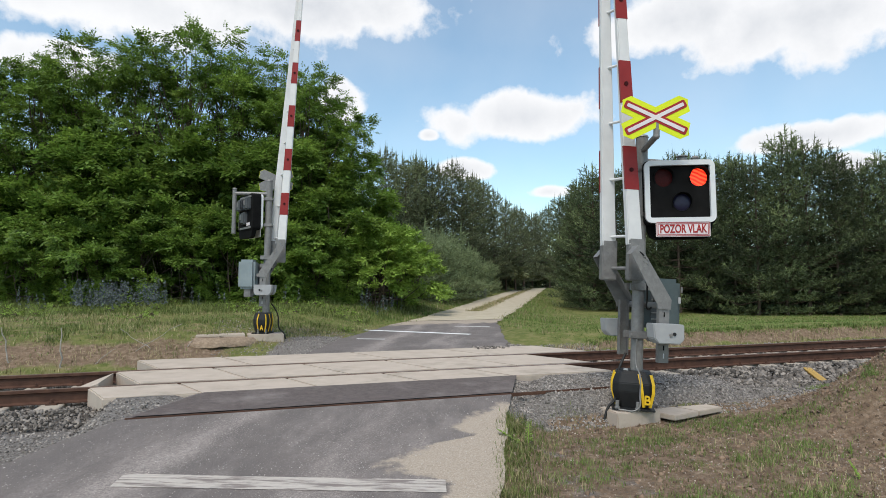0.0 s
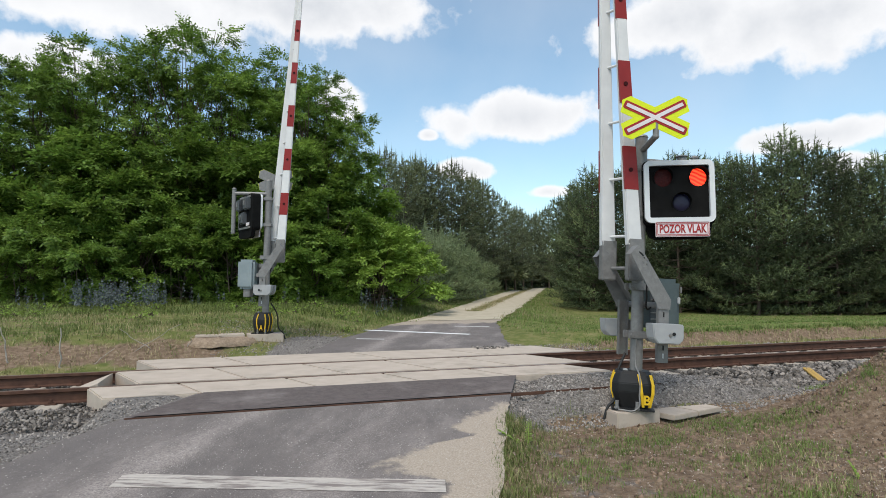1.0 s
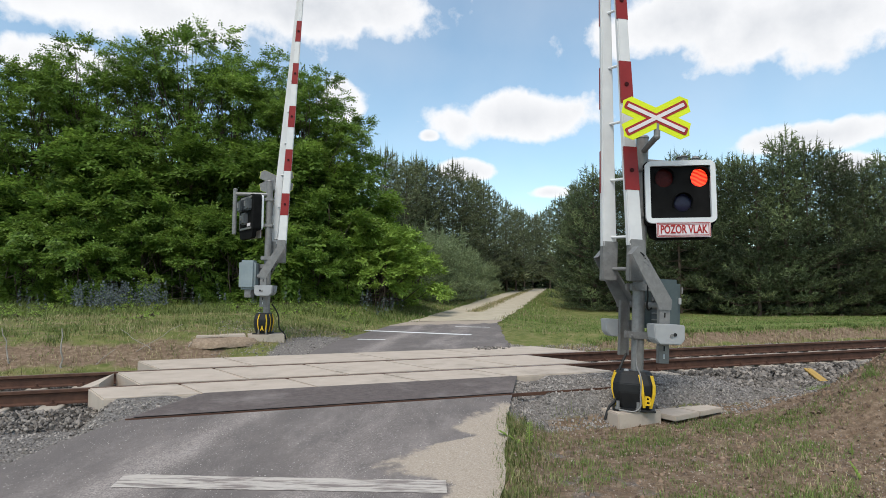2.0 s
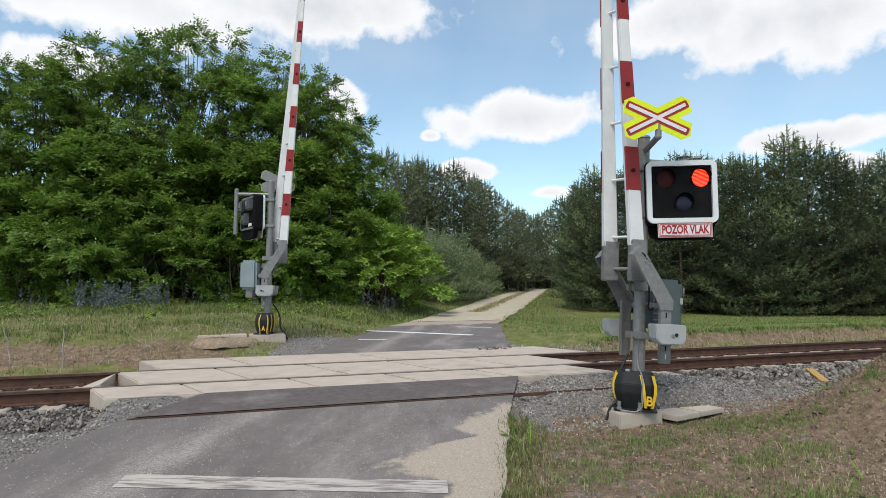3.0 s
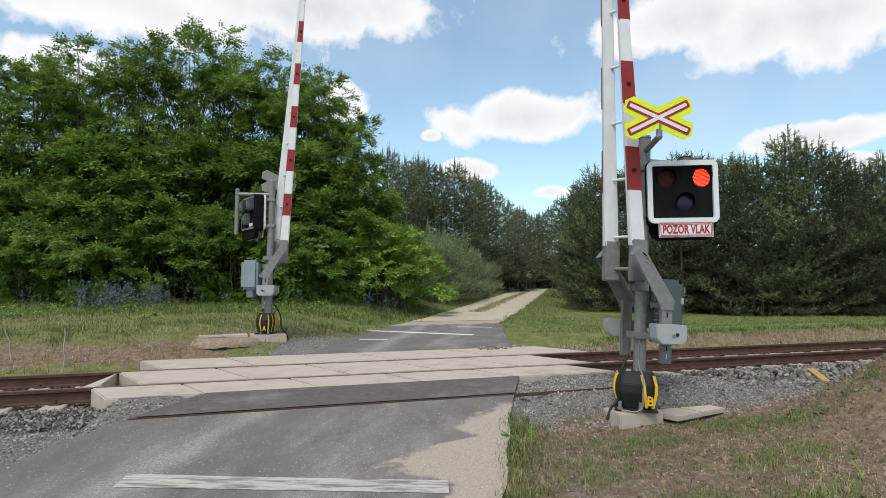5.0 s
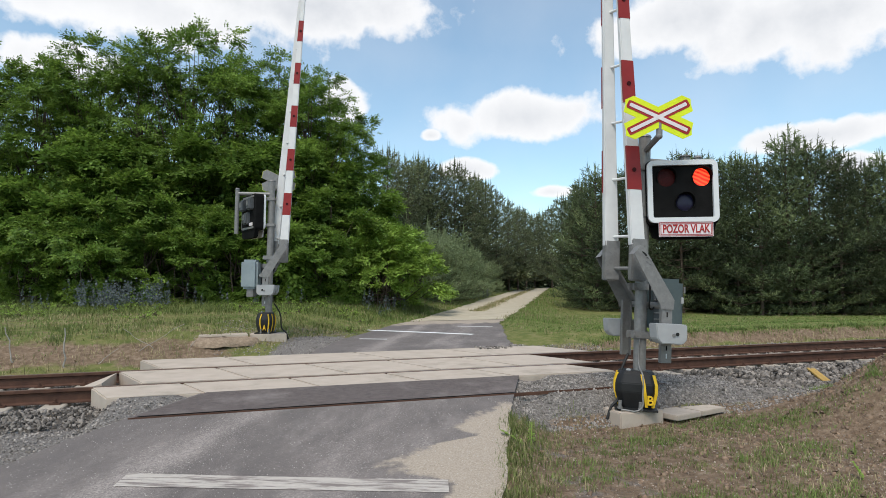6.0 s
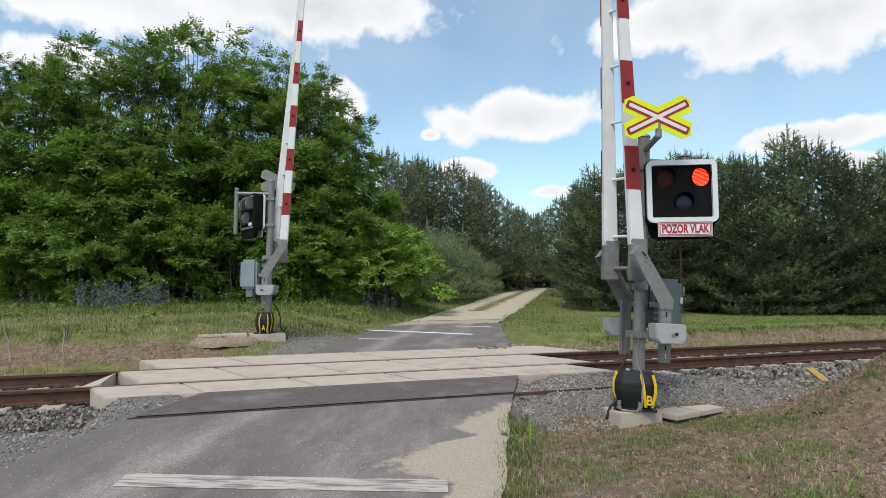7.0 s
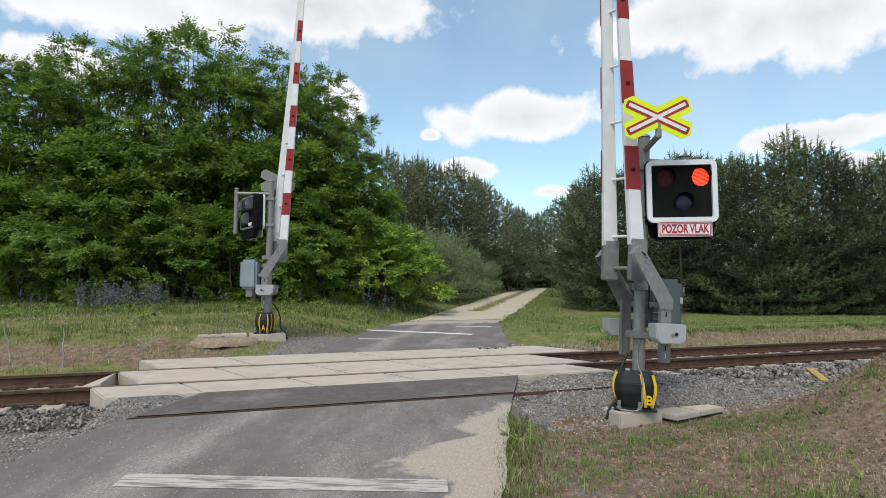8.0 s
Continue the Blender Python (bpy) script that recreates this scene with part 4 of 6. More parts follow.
def signal_head(stand_ob, lean, yaw):
    """Warning light: housing, white bezel, visored lamps whose red discs are covered by sliding dark lenses, and the plate below."""
    head = part("signal_head", prism(bmesh.new(), rounded_rect(-0.065, 0.868, 2.30, 3.15, 0.07), -0.13, -0.02), M_MATT, stand_ob, "black signal housing")
    y = -0.22
    part("front_board", holed_plate(rounded_rect(-0.02, 0.83, 2.35, 3.11, 0.05), [circle(0.205, 2.925, 0.120), circle(0.665, 2.925, 0.120)], y, y + 0.012), M_MATT, head)
    part("rim", holed_plate(rounded_rect(-0.065, 0.868, 2.30, 3.15, 0.07), [rounded_rect(-0.02, 0.83, 2.35, 3.11, 0.05)], y + 0.002, -0.128), M_MATT, head)
    part("bezel", holed_plate(rounded_rect(-0.055, 0.862, 2.325, 3.145, 0.085), [rounded_rect(0.012, 0.795, 2.392, 3.078, 0.02)], y - 0.055, y - 0.004), M_BEZEL, head, "white bezel")
    for cx, cz, kind in ((0.205, 2.925, "left"), (0.665, 2.925, "right"), (0.435, 2.595, "low")):
        bm = bmesh.new()
        n = 28
        for k in range(n):
            a0, a1 = radians(-30 + 240 * k / n), radians(-30 + 240 * (k + 1) / n)
            q = []
            for r in (0.124, 0.132):
                for a in (a0, a1):
                    deep = 0.03 + 0.06 * max(0.0, math.sin((a0 + a1) / 2)) ** 0.5
                    q += [bm.verts.new((cx + r * math.cos(a), y - 0.001, cz + r * math.sin(a))), bm.verts.new((cx + r * math.cos(a), y - deep, cz + r * math.sin(a)))]
            for f in ((0, 1, 3, 2), (4, 6, 7, 5), (1, 5, 7, 3), (0, 2, 6, 4)):
                bm.faces.new([q[i] for i in f])
        bmesh.ops.remove_doubles(bm, verts=bm.verts[:], dist=0.0005)
        part("visor", bm, M_MATT, head)
        if kind == "low":
            bm = bmesh.new()
            bmesh.ops.create_uvsphere(bm, u_segments=40, v_segments=24, radius=1, matrix=Matrix.Translation((cx, y, cz)) @ Matrix.Diagonal((0.115, 0.03, 0.115, 1)))
            part("lens", bm, M_LENS_BLUE, head, "dark blue lens")
            continue
        bm = bmesh.new()
        bmesh.ops.create_cone(bm, cap_ends=True, segments=32, radius1=0.124, radius2=0.124, depth=0.01, matrix=pose(0, 0, 0, 90))
        lamp = part("lamp", bm, M_LAMP, head, "lit red lamp")
        lamp.matrix_basis = pose(cx, y + 0.058, cz)
        # domed dark red lens that slides over the lamp
        bm = bmesh.new()
        bmesh.ops.create_uvsphere(bm, u_segments=28, v_segments=12, radius=1, matrix=Matrix.Diagonal((0.126, 0.008, 0.126, 1)))
        lens = part("lens", bm, M_LENS_RED, head, "dark red lens")
        lens.matrix_basis = pose(cx, y + (0.022 if kind == "left" else 0.040), cz)
        SHUTTERS.setdefault(stand_ob.name, {})[kind] = (lens, cx, y + (0.022 if kind == "left" else 0.040), cz)
    bm = bmesh.new()
    tube(bm, (0.49, -0.1, 3.14), (0.49, -0.1, 3.22), 0.075, 0.06, 16)
    tube(bm, (0.49, -0.1, 3.22), (0.49, -0.1, 3.235), 0.085, 0.07, 16)
    part("sounder", bm, M_GALV, head, "grey sounder")
    bm = prism(bmesh.new(), [(-0.03, 2.33), (0.04, 2.15), (0.12, 2.12), (0.74, 2.12), (0.82, 2.15), (0.86, 2.33)], -0.13, -0.03)
    part("skirt", bm, M_MATT, head)
    sign = part("name_plate", prism(bmesh.new(), rounded_rect(0.075, 0.775, 2.140, 2.335, 0.008, 2), -0.275, -0.262), M_SIGNWHITE, head, "white plate with red words")
    for r in ((0.082, 0.768, 2.148, 2.327), (0.098, 0.752, 2.164, 2.311)):
        part("border", holed_plate(rounded_rect(*r, 0.006, 2), [rounded_rect(r[0] + 0.007, r[1] - 0.007, r[2] + 0.007, r[3] - 0.007, 0.004, 2)], -0.279, -0.274), M_SIGNRED, sign)
    letters("words", "POZOR VLAK", 0.150, M_SIGNRED, sign, pose(0.425, -0.277, 2.2375, 90), squeeze=0.66, bold=0.0035)
    head.matrix_basis = Matrix.Translation((0.40, -0.15, 2.7)) @ pose(0, 0, 0, 0, -lean, yaw) @ Matrix.Diagonal((0.895, 0.9, 0.925, 1)) @ Matrix.Translation((-0.40, 0.15, -2.7))
    return head


def cross_sign(stand_ob, lean):
    """St Andrew's cross: a fluorescent backing plate, red arms with white cores."""
    cx, cz = 0.108, 3.62
    a = math.atan2(0.175, 0.36)
    L2 = 0.42
    d = (math.cos(a), math.sin(a))
    nn = (-math.sin(a), math.cos(a))
    w = 0.112
    arm = [(d[0] * L2 * 0.93 - nn[0] * w, d[1] * L2 * 0.93 - nn[1] * w), (d[0] * L2 * 1.0 + 0.0, d[1] * L2 - 0.03), (d[0] * L2, d[1] * L2 + 0.03), (d[0] * L2 * 0.86 + nn[0] * w, d[1] * L2 * 0.86 + nn[1] * w)]
    inner_x, inner_z = w / math.sin(a), w / math.cos(a)
    pts = [(inner_x, 0)] + arm + [(0, inner_z)] + [(-x, z) for x, z in arm[::-1]] + [(-inner_x, 0)] + [(-x, -z) for x, z in arm] + [(0, -inner_z)] + [(x, -z) for x, z in arm[::-1]]
    plate = part("cross_sign", prism(bmesh.new(), [(cx + x, cz + z) for x, z in pts], -0.212, -0.206), M_FLUO, stand_ob, "fluorescent yellow-green cross plate")

    def bar(name, length, width, y0, y1, s, mat):
        bm = bmesh.new()
        prism(bm, rounded_rect(-length, length, -width, width, width * 0.45, 3), y0, y1)
        bmesh.ops.transform(bm, verts=bm.verts[:], matrix=Matrix.Translation((cx, 0, cz)) @ Matrix.Rotation(-s * a, 4, "Y"))
        part(name, bm, mat, plate)

    for s, o in ((1, 0.0), (-1, 0.0012)):
        bar("red_arm", 0.392, 0.048, -0.2155 - o, -0.2125, s, M_SIGNRED)
    for s, o in ((1, 0.0), (-1, 0.0012)):
        bar("white_core", 0.362, 0.021, -0.2195 - o, -0.2165, s, M_SIGNWHITE)
    bm = bmesh.new()
    tube(bm, (-0.04, -0.465, 3.58), (-0.04, -0.465, 3.32), 0.036, n=12)
    tube(bm, (-0.04, -0.465, 3.32), (0.0, 0.0, 3.24), 0.036, n=12)
    bmesh.ops.create_uvsphere(bm, u_segments=12, v_segments=8, radius=0.039, matrix=Matrix.Translation((-0.04, -0.465, 3.315)))
    part("sign_bracket", bm, M_GALV, stand_ob)
    back = part("sign_back", prism(bmesh.new(), [(cx + x * 0.985, cz + z * 0.985) for x, z in pts], -0.206, -0.203), M_GALV, plate, "bare grey sheet back")
    plate.matrix_basis = Matrix.Translation((cx - 0.175, -0.49, cz - 0.09)) @ pose(0, 0, 0, 0, -lean, -8) @ Matrix.Translation((-cx, 0.209, -cz))
    return plate


def boom(stand_ob, first, period, band, shift, gap):
    """Two tapering striped arms that close towards the tip, joined by rungs."""
    tilt = math.tan(radians(3.7))
    z0, z1 = 2.06, 8.6

    def at(z, s):
        u = (z - z0) / (z1 - z0)
        g = s * (1 - 0.87 * u)
        return Vector((shift - tilt * (z - z0) - gap * g, 0.155 * g, z)), 0.088 - 0.047 * u, 0.050 - 0.022 * u

    def length(za, zb, s, grow=0.0):
        bm = bmesh.new()
        ring = []
        for z in (za, zb):
            c, hx, hy = at(z, s)
            hx, hy = hx + grow, hy + grow
            ring.append([bm.verts.new(c + Vector((x, y, 0))) for x, y in ((-hx, -hy), (hx, -hy), (hx, hy), (-hx, hy))])
        bm.faces.new(ring[0][::-1]); bm.faces.new(ring[1])
        for k in range(4):
            bm.faces.new((ring[0][k], ring[0][(k + 1) % 4], ring[1][(k + 1) % 4], ring[1][k]))
        return bm

    for s in (-1, 1):
        bm = length(z0, z1, s)
        bmesh.ops.bevel(bm, geom=[e for e in bm.edges if abs(e.verts[0].co.z - e.verts[1].co.z) > 1], offset=0.012, segments=2, affect="EDGES")
        arm = part("boom_arm", bm, M_WHITE, stand_ob, "white tapering boom arm")
        z = first
        while z < z1 - 0.3:
            # the red film is wrapped round the outer face and the edges
            bm = length(z, z + band, s, 0.0025)
            for v in bm.verts:
                c, hx, hy = at(v.co.z, s)
                if (v.co.y - c.y) * s < 0:
                    v.co.y = c.y + s * 0.012
            part("stripe", bm, M_RED, arm, "dark red reflective stripe")
            c, hx, hy = at(z + 0.24, s)
            bm = bmesh.new()
            tube(bm, c + Vector((0, s * (hy + 0.001), 0)), c + Vector((0, s * (hy + 0.012), 0)), 0.026, n=14)
            part("reflector", bm, M_LENS_RED, arm)
            z += period
        bm = bmesh.new()
        c, hx, hy = at(1.86, s)
        box(bm, c.x, c.y, 1.88, 0.19, 0.115, 0.50, 0.012)
        socket = part("boom_socket", bm, M_GALV, stand_ob)
        for bx, bz in ((-0.06, 1.72), (0.06, 1.72), (-0.06, 2.05), (0.06, 2.05)):
            bm = bmesh.new()
            tube(bm, (c.x + bx, c.y - 0.062 , bz), (c.x + bx, c.y - 0.050, bz), 0.011, n=6)
            part("bolt", bm, M_GALV, socket)
    z = 2.17
    while z < z1 - 0.2:
        a, b = at(z, -1)[0], at(z, 1)[0]
        bm = bmesh.new()
        tube(bm, a, b, 0.017, n=8)
        part("rung", bm, M_WHITE, stand_ob)
        z += 0.71
    bm = bmesh.new()
    tube(bm, at(1.78, -1)[0], at(1.78, 1)[0], 0.022, n=8)
    part("rung", bm, M_GALV, stand_ob)


def counter_arms(stand_ob):
    for s in (-1, 1):
        y = s * 0.46
        bm = bmesh.new()
        prism(bm, [(-0.31, 1.93), (-0.23, 2.03), (-0.20, 2.02), (0.185, 1.42), (0.175, 1.31), (0.025, 1.31), (0.015, 1.36)], y, y + s * 0.012)
        prism(bm, [(-0.23, 2.03), (-0.20, 2.02), (0.185, 1.42), (0.177, 1.395), (-0.212, 2.0)], y - s * 0.14, y)
        prism(bm, [(-0.31, 1.93), (-0.23, 2.03), (-0.235, 2.006), (-0.30, 1.93)], y - s * 0.14, y)
        arm = part("counter_arm", bm, M_GALV, stand_ob)
        arm.location.x = out = -0.10 if s > 0 else 0.0
        for k in range(4):
            bm = bmesh.new()
            x, z = -0.16 + 0.045 * (k % 2), 1.90 - 0.05 * (k // 2) - 0.03 * (k % 2)
            tube(bm, (x, y + s * 0.012, z), (x, y + s * 0.022, z), 0.011, n=6)
            part("bolt", bm, M_GALV, arm)
        bm = bmesh.new()
        box(bm, 0.105, y - s * 0.012, 1.05, 0.128, 0.02, 0.70, 0.004)
        box(bm, 0.050, y - s * 0.04, 1.05, 0.016, 0.05, 0.70, 0.003)
        box(bm, 0.162, y - s * 0.04, 1.05, 0.016, 0.05, 0.70, 0.003)
        bar = part("weight_bar", bm, M_GALV, stand_ob)
        bar.location.x = out
        for z in (0.78, 0.87, 1.25):
            bm = bmesh.new()
            box(bm, 0.105, y + s * 0.0, z, 0.012, 0.008, 0.055)
            part("slot", bm, M_MATT if z != 0.78 else M_BEZEL, bar)
        bm = bmesh.new()
        prism(bm, [(-0.12, 1.150), (0.245, 1.150), (0.248, 0.985), (0.20, 0.93), (-0.05, 0.93), (-0.10, 0.985)], y + s * 0.005, y + s * 0.20)
        bmesh.ops.bevel(bm, geom=bm.edges[:], offset=0.010, segments=2, affect="EDGES")
        weight = part("counterweight", bm, M_GREYBOX, stand_ob, "pale grey counterweight box")
        weight.location.x = out
        for dx in (-0.018, 0.022):
            bm = bmesh.new()
            tube(bm, (0.105 + dx, y + s * 0.199, 1.035 + dx * 0.3), (0.105 + dx, y + s * 0.208, 1.035 + dx * 0.3), 0.02, n=12)
            part("bolt", bm, M_GALV if dx < 0 else M_BLACK, weight)


def hood(stand_ob, letter, yaw, slim, shift):
    """Black plastic hood round the mast foot with yellow edges and a letter."""
    bm = bmesh.new()
    lev = [(0.112, 0.195, 0.175), (0.15, 0.21, 0.185), (0.32, 0.262, 0.215), (0.42, 0.262, 0.215), (0.535, 0.225, 0.18), (0.56, 0.20, 0.155)]
    rings = []
    for z, hx, hy in lev:
        c = 0.07
        pts = [(-hx + c, -hy), (hx - c, -hy), (hx, -hy + c), (hx, hy - c), (hx - c, hy), (-hx + c, hy), (-hx, hy - c), (-hx, -hy + c)]
        rings.append([bm.verts.new((x, y, z)) for x, y in pts])
    for a, b in zip(rings, rings[1:]):
        for k in range(8):
            bm.faces.new((a[k], a[(k + 1) % 8], b[(k + 1) % 8], b[k]))
    bm.faces.new(rings[0][::-1]); bm.faces.new(rings[-1])
    bmesh.ops.bevel(bm, geom=bm.edges[:], offset=0.008, segments=2, affect="EDGES")
    ob = part("foot_hood", bm, M_BLACK, stand_ob, "black plastic hood")
    bm = bmesh.new()
    box(bm, 0, 0, 0.122, 0.53, 0.46, 0.022, 0.005)
    part("foot_flange", bm, M_BLACK, ob)
    zs = (0.155, 0.32, 0.42, 0.53)

    def strip(path, across):
        """A thick band through four points, its width along the vector across."""
        bm = bmesh.new()
        w = Vector(across)
        rows = []
        for q in path:
            q = Vector(q)
            n = Vector((q.x, 0, 0)).normalized() if abs(w.y) > abs(w.x) else Vector((0, q.y, 0)).normalized()
            rows.append([bm.verts.new(v) for v in (q - w - n * 0.02, q + w - n * 0.02, q + w + n * 0.014, q - w + n * 0.014)])
        for a_, b_ in zip(rows, rows[1:]):
            for k in range(4):
                bm.faces.new((a_[k], a_[(k + 1) % 4], b_[(k + 1) % 4], b_[k]))
        bm.faces.new(rows[0]); bm.faces.new(rows[-1][::-1])
        bmesh.ops.recalc_face_normals(bm, faces=bm.faces[:])
        part("yellow_strip", bm, M_YELLOW, ob, "yellow warning strip")

    for s, sides, xl in ((-1, ((0.125, 0.10, 0.085, 0.06), (0.20, 0.235, 0.235, 0.205)), 0.165), (1, ((0.05, 0.085, 0.085, 0.05), (-0.155, -0.195, -0.195, -0.155)), -0.055)):
        # letter face with a yellow strip on either side
        for xs in sides:
            strip([(x, s * (h + 0.004), z) for x, h, z in zip(xs, (0.187, 0.215, 0.215, 0.182), zs)], (0.018 if letter == "B" else 0.014, 0, 0))
        letters("letter", letter, 0.15, M_YELLOW, ob, pose(xl, s * 0.222, 0.235, 90, 0, 0 if s < 0 else 180), 0.008, bold=0.003)
        strip([(-h - 0.003, s * 0.10, z) for h, z in zip((0.211, 0.262, 0.262, 0.227), zs)], (0, 0.012, 0))
        bm = bmesh.new()
        box(bm, 0.10 * s, s * 0.09, 0.565, 0.06, 0.05, 0.03, 0.008)
        part("gland", bm, M_GREYBOX, ob)
        for x, y in ((-0.20, s * 0.225), (0.05, s * 0.225)):
            bm = bmesh.new()
            tube(bm, (x, y, 0.115), (x, y, 0.215), 0.024, n=10)
            tube(bm, (x, y, 0.125), (x, y, 0.145), 0.036, n=6)
            part("anchor_bolt", bm, M_GALV, ob)
    ob.matrix_basis = pose(shift, 0, 0, 0, 0, yaw) @ Matrix.Diagonal((slim, 1, 1, 1))
    return ob


def cable(name, pts, r, parent, mat):
    cu = bpy.data.curves.new(name, "CURVE")
    cu.dimensions, cu.bevel_depth, cu.bevel_resolution, cu.resolution_u = "3D", r, 2, 6
    sp = cu.splines.new("BEZIER")
    sp.bezier_points.add(len(pts) - 1)
    for b, q in zip(sp.bezier_points, pts):
        b.co, b.handle_left_type, b.handle_right_type = q, "AUTO", "AUTO"
    tmp = new("tmp", cu)
    me = bpy.data.meshes.new_from_object(tmp.evaluated_get(bpy.context.evaluated_depsgraph_get()))
    bpy.data.objects.remove(tmp)
    bpy.data.curves.remove(cu)
    me.name = name
    me.materials.clear()
    return dress(name, smooth(me), mat, parent)


def barrier(letter, m, lean, drive_mat, drive_label, label):
    b = empty("barrier_stand", m, label, "level crossing barrier", "crossing barriers")
    bm = bmesh.new()
    tube(bm, (0, 0, 0.10), (0, 0, 3.42), 0.074, n=24)
    tube(bm, (0, 0, 3.42), (0, 0, 3.445), 0.082, 0.07, n=24)
    part("mast", bm, M_GALV, b, "galvanised round mast")
    hood(b, letter, *((-21, 0.92, -0.04) if letter == "B" else (-8, 0.66, 0.05)))
    for z in (0.985, 1.565, 1.74):
        bm = bmesh.new()
        tube(bm, (0, 0, z - 0.045), (0, 0, z + 0.045), 0.082, n=20)
        box(bm, 0.0, -0.075, z, 0.27, 0.05, 0.085, 0.006)
        box(bm, 0.0, 0.075, z, 0.27, 0.05, 0.085, 0.006)
        clamp = part("clamp", bm, M_GALV, b)
        for x in (-0.115, 0.115):
            bm = bmesh.new()
            tube(bm, (x, -0.12, z), (x, -0.09, z), 0.016, n=6)
            part("bolt", bm, M_GALV, clamp)
    # drive unit beside the mast
    bm = bmesh.new()
    box(bm, 0.355, 0.16, 1.37, 0.34, 0.46, 0.62, 0.05)
    drive = part("drive_box", bm, drive_mat, b, drive_label)
    bm = bmesh.new()
    box(bm, 0.49, -0.078, 1.42, 0.035, 0.02, 0.08, 0.006)
    part("padlock", bm, M_GREYBOX, drive)
    bm = bmesh.new()
    box(bm, 0.515, -0.078, 1.55, 0.02, 0.02, 0.08, 0.004)
    part("hinge", bm, M_GALV, drive)
    bm = bmesh.new()
    box(bm, 0.34, 0.16, 0.98, 0.14, 0.34, 0.18, 0.01)
    part("drive_foot", bm, M_GALV, drive)
    bm = bmesh.new()
    box(bm, 0.185, -0.10, 1.30, 0.15, 0.03, 0.62, 0.006)
    frame_ob = part("side_frame", bm, M_HOUSING, b, "ribbed steel side frame")
    for k in range(8):
        bm = bmesh.new()
        box(bm, 0.185, -0.128, 1.03 + k * 0.077, 0.15, 0.026, 0.016, 0.003)
        part("rib", bm, M_GALV, frame_ob)
    bm = bmesh.new()
    tube(bm, (0.1, -0.46, 1.35), (0.1, 0.46, 1.35), 0.038, n=16)
    part("shaft", bm, M_GALV, b)
    counter_arms(b)
    boom(b, *((2.725, 1.066, 0.53, -0.24, 0.10) if letter == "B" else (2.665, 0.977, 0.48, -0.20, 0.12)))
    head = signal_head(b, lean, -13 if letter == "B" else -58)
    cross_sign(b, lean)
    for z in (3.02, 2.45):
        bm = bmesh.new()
        tube(bm, (0, 0, z), (0.13, -0.05, z), 0.022, n=8)
        box(bm, 0, 0, z, 0.18, 0.18, 0.07, 0.01)
        part("signal_clamp", bm, M_GALV, b)
    bm = bmesh.new()
    tube(bm, (0.72, 0.03, 2.25), (0.72, 0.03, 3.22), 0.045, n=14)
    tube(bm, (0.0, 0.03, 3.13), (0.72, 0.03, 3.13), 0.04, n=14)
    tube(bm, (0.72, 0.03, 3.22), (0.72, 0.03, 3.25), 0.055, 0.03, n=14)
    part("signal_bracket", bm, M_GALV, b)
    for x, z in ((0.205, 2.92), (0.665, 2.92), (0.435, 2.59)):
        bm = bmesh.new()
        box(bm, x, 0.01, z, 0.28, 0.13, 0.28, 0.03)
        cup = part("lamp_housing", bm, M_HOUSING, head, "dark grey lamp housing")
        bm = bmesh.new()
        box(bm, x + 0.05, 0.08, z + 0.02, 0.10, 0.012, 0.12, 0.004)
        part("housing_lid", bm, M_GALV, cup)
    bm = bmesh.new()
    box(bm, 0.845, -0.075, 2.72, 0.03, 0.12, 0.74, 0.006)
    box(bm, 0.40, -0.012, 2.36, 0.70, 0.02, 0.05, 0.004)
    box(bm, 0.40, -0.012, 3.09, 0.70, 0.02, 0.05, 0.004)
    part("back_frame", bm, M_GALV, head, "pale grey back frame")
    bm = bmesh.new()
    box(bm, 0.20, -0.008, 2.44, 0.20, 0.012, 0.075, 0.003)
    part("type_plate", bm, M_SIGNWHITE, head, "small white plate")
    cable("cable", [(-0.25, -0.45, 1.98), (-0.17, -0.47, 1.92), (-0.10, -0.42, 1.78), (-0.03, -0.30, 1.45), (0.02, -0.22, 1.30), (0.07, -0.2, 1.32), (0.16, -0.14, 1.62)], 0.011, b, M_CABLE)
    cable("earth_cable", [(-0.045, -0.085, 0.95), (-0.05, -0.10, 0.62), (-0.055, -0.215, 0.52), (-0.06, -0.24, 0.30), (-0.09, -0.26, 0.14), (-0.30, -0.20, 0.12)], 0.010, b, M_GALV)
    cable("ground_cable", [(-0.12, 0.05, 0.75), (-0.2, 0.0, 0.62), (-0.25, -0.02, 0.50), (-0.29, -0.05, 0.20), (-0.36, -0.06, 0.13), (-0.42, -0.08, -0.02)], 0.016, b, M_CABLE)
    return b


def footing(x, y, z, sx, sy, h, label):
    bm = bmesh.new()
    box(bm, 0, 0, -0.2 + h / 2 + 0.1, sx, sy, h + 0.2, 0.012)
    ob = part("concrete_footing", bm, M_CONCRETE)
    ob.matrix_basis = pose(x, y, z)
    return tagged(ob, label, "footing", "barrier footings")


def slab(x, y, z, sx, sy, h, turn, label, tilt=0.0):
    bm = bmesh.new()
    box(bm, 0, 0, -h / 2, sx, sy, h, 0.008)
    ob = part("paving_slab", bm, M_CONCRETE)
    ob.matrix_basis = pose(x, y, z, tilt, 0, turn)
    return tagged(ob, label, "paving slab", "paving slabs")


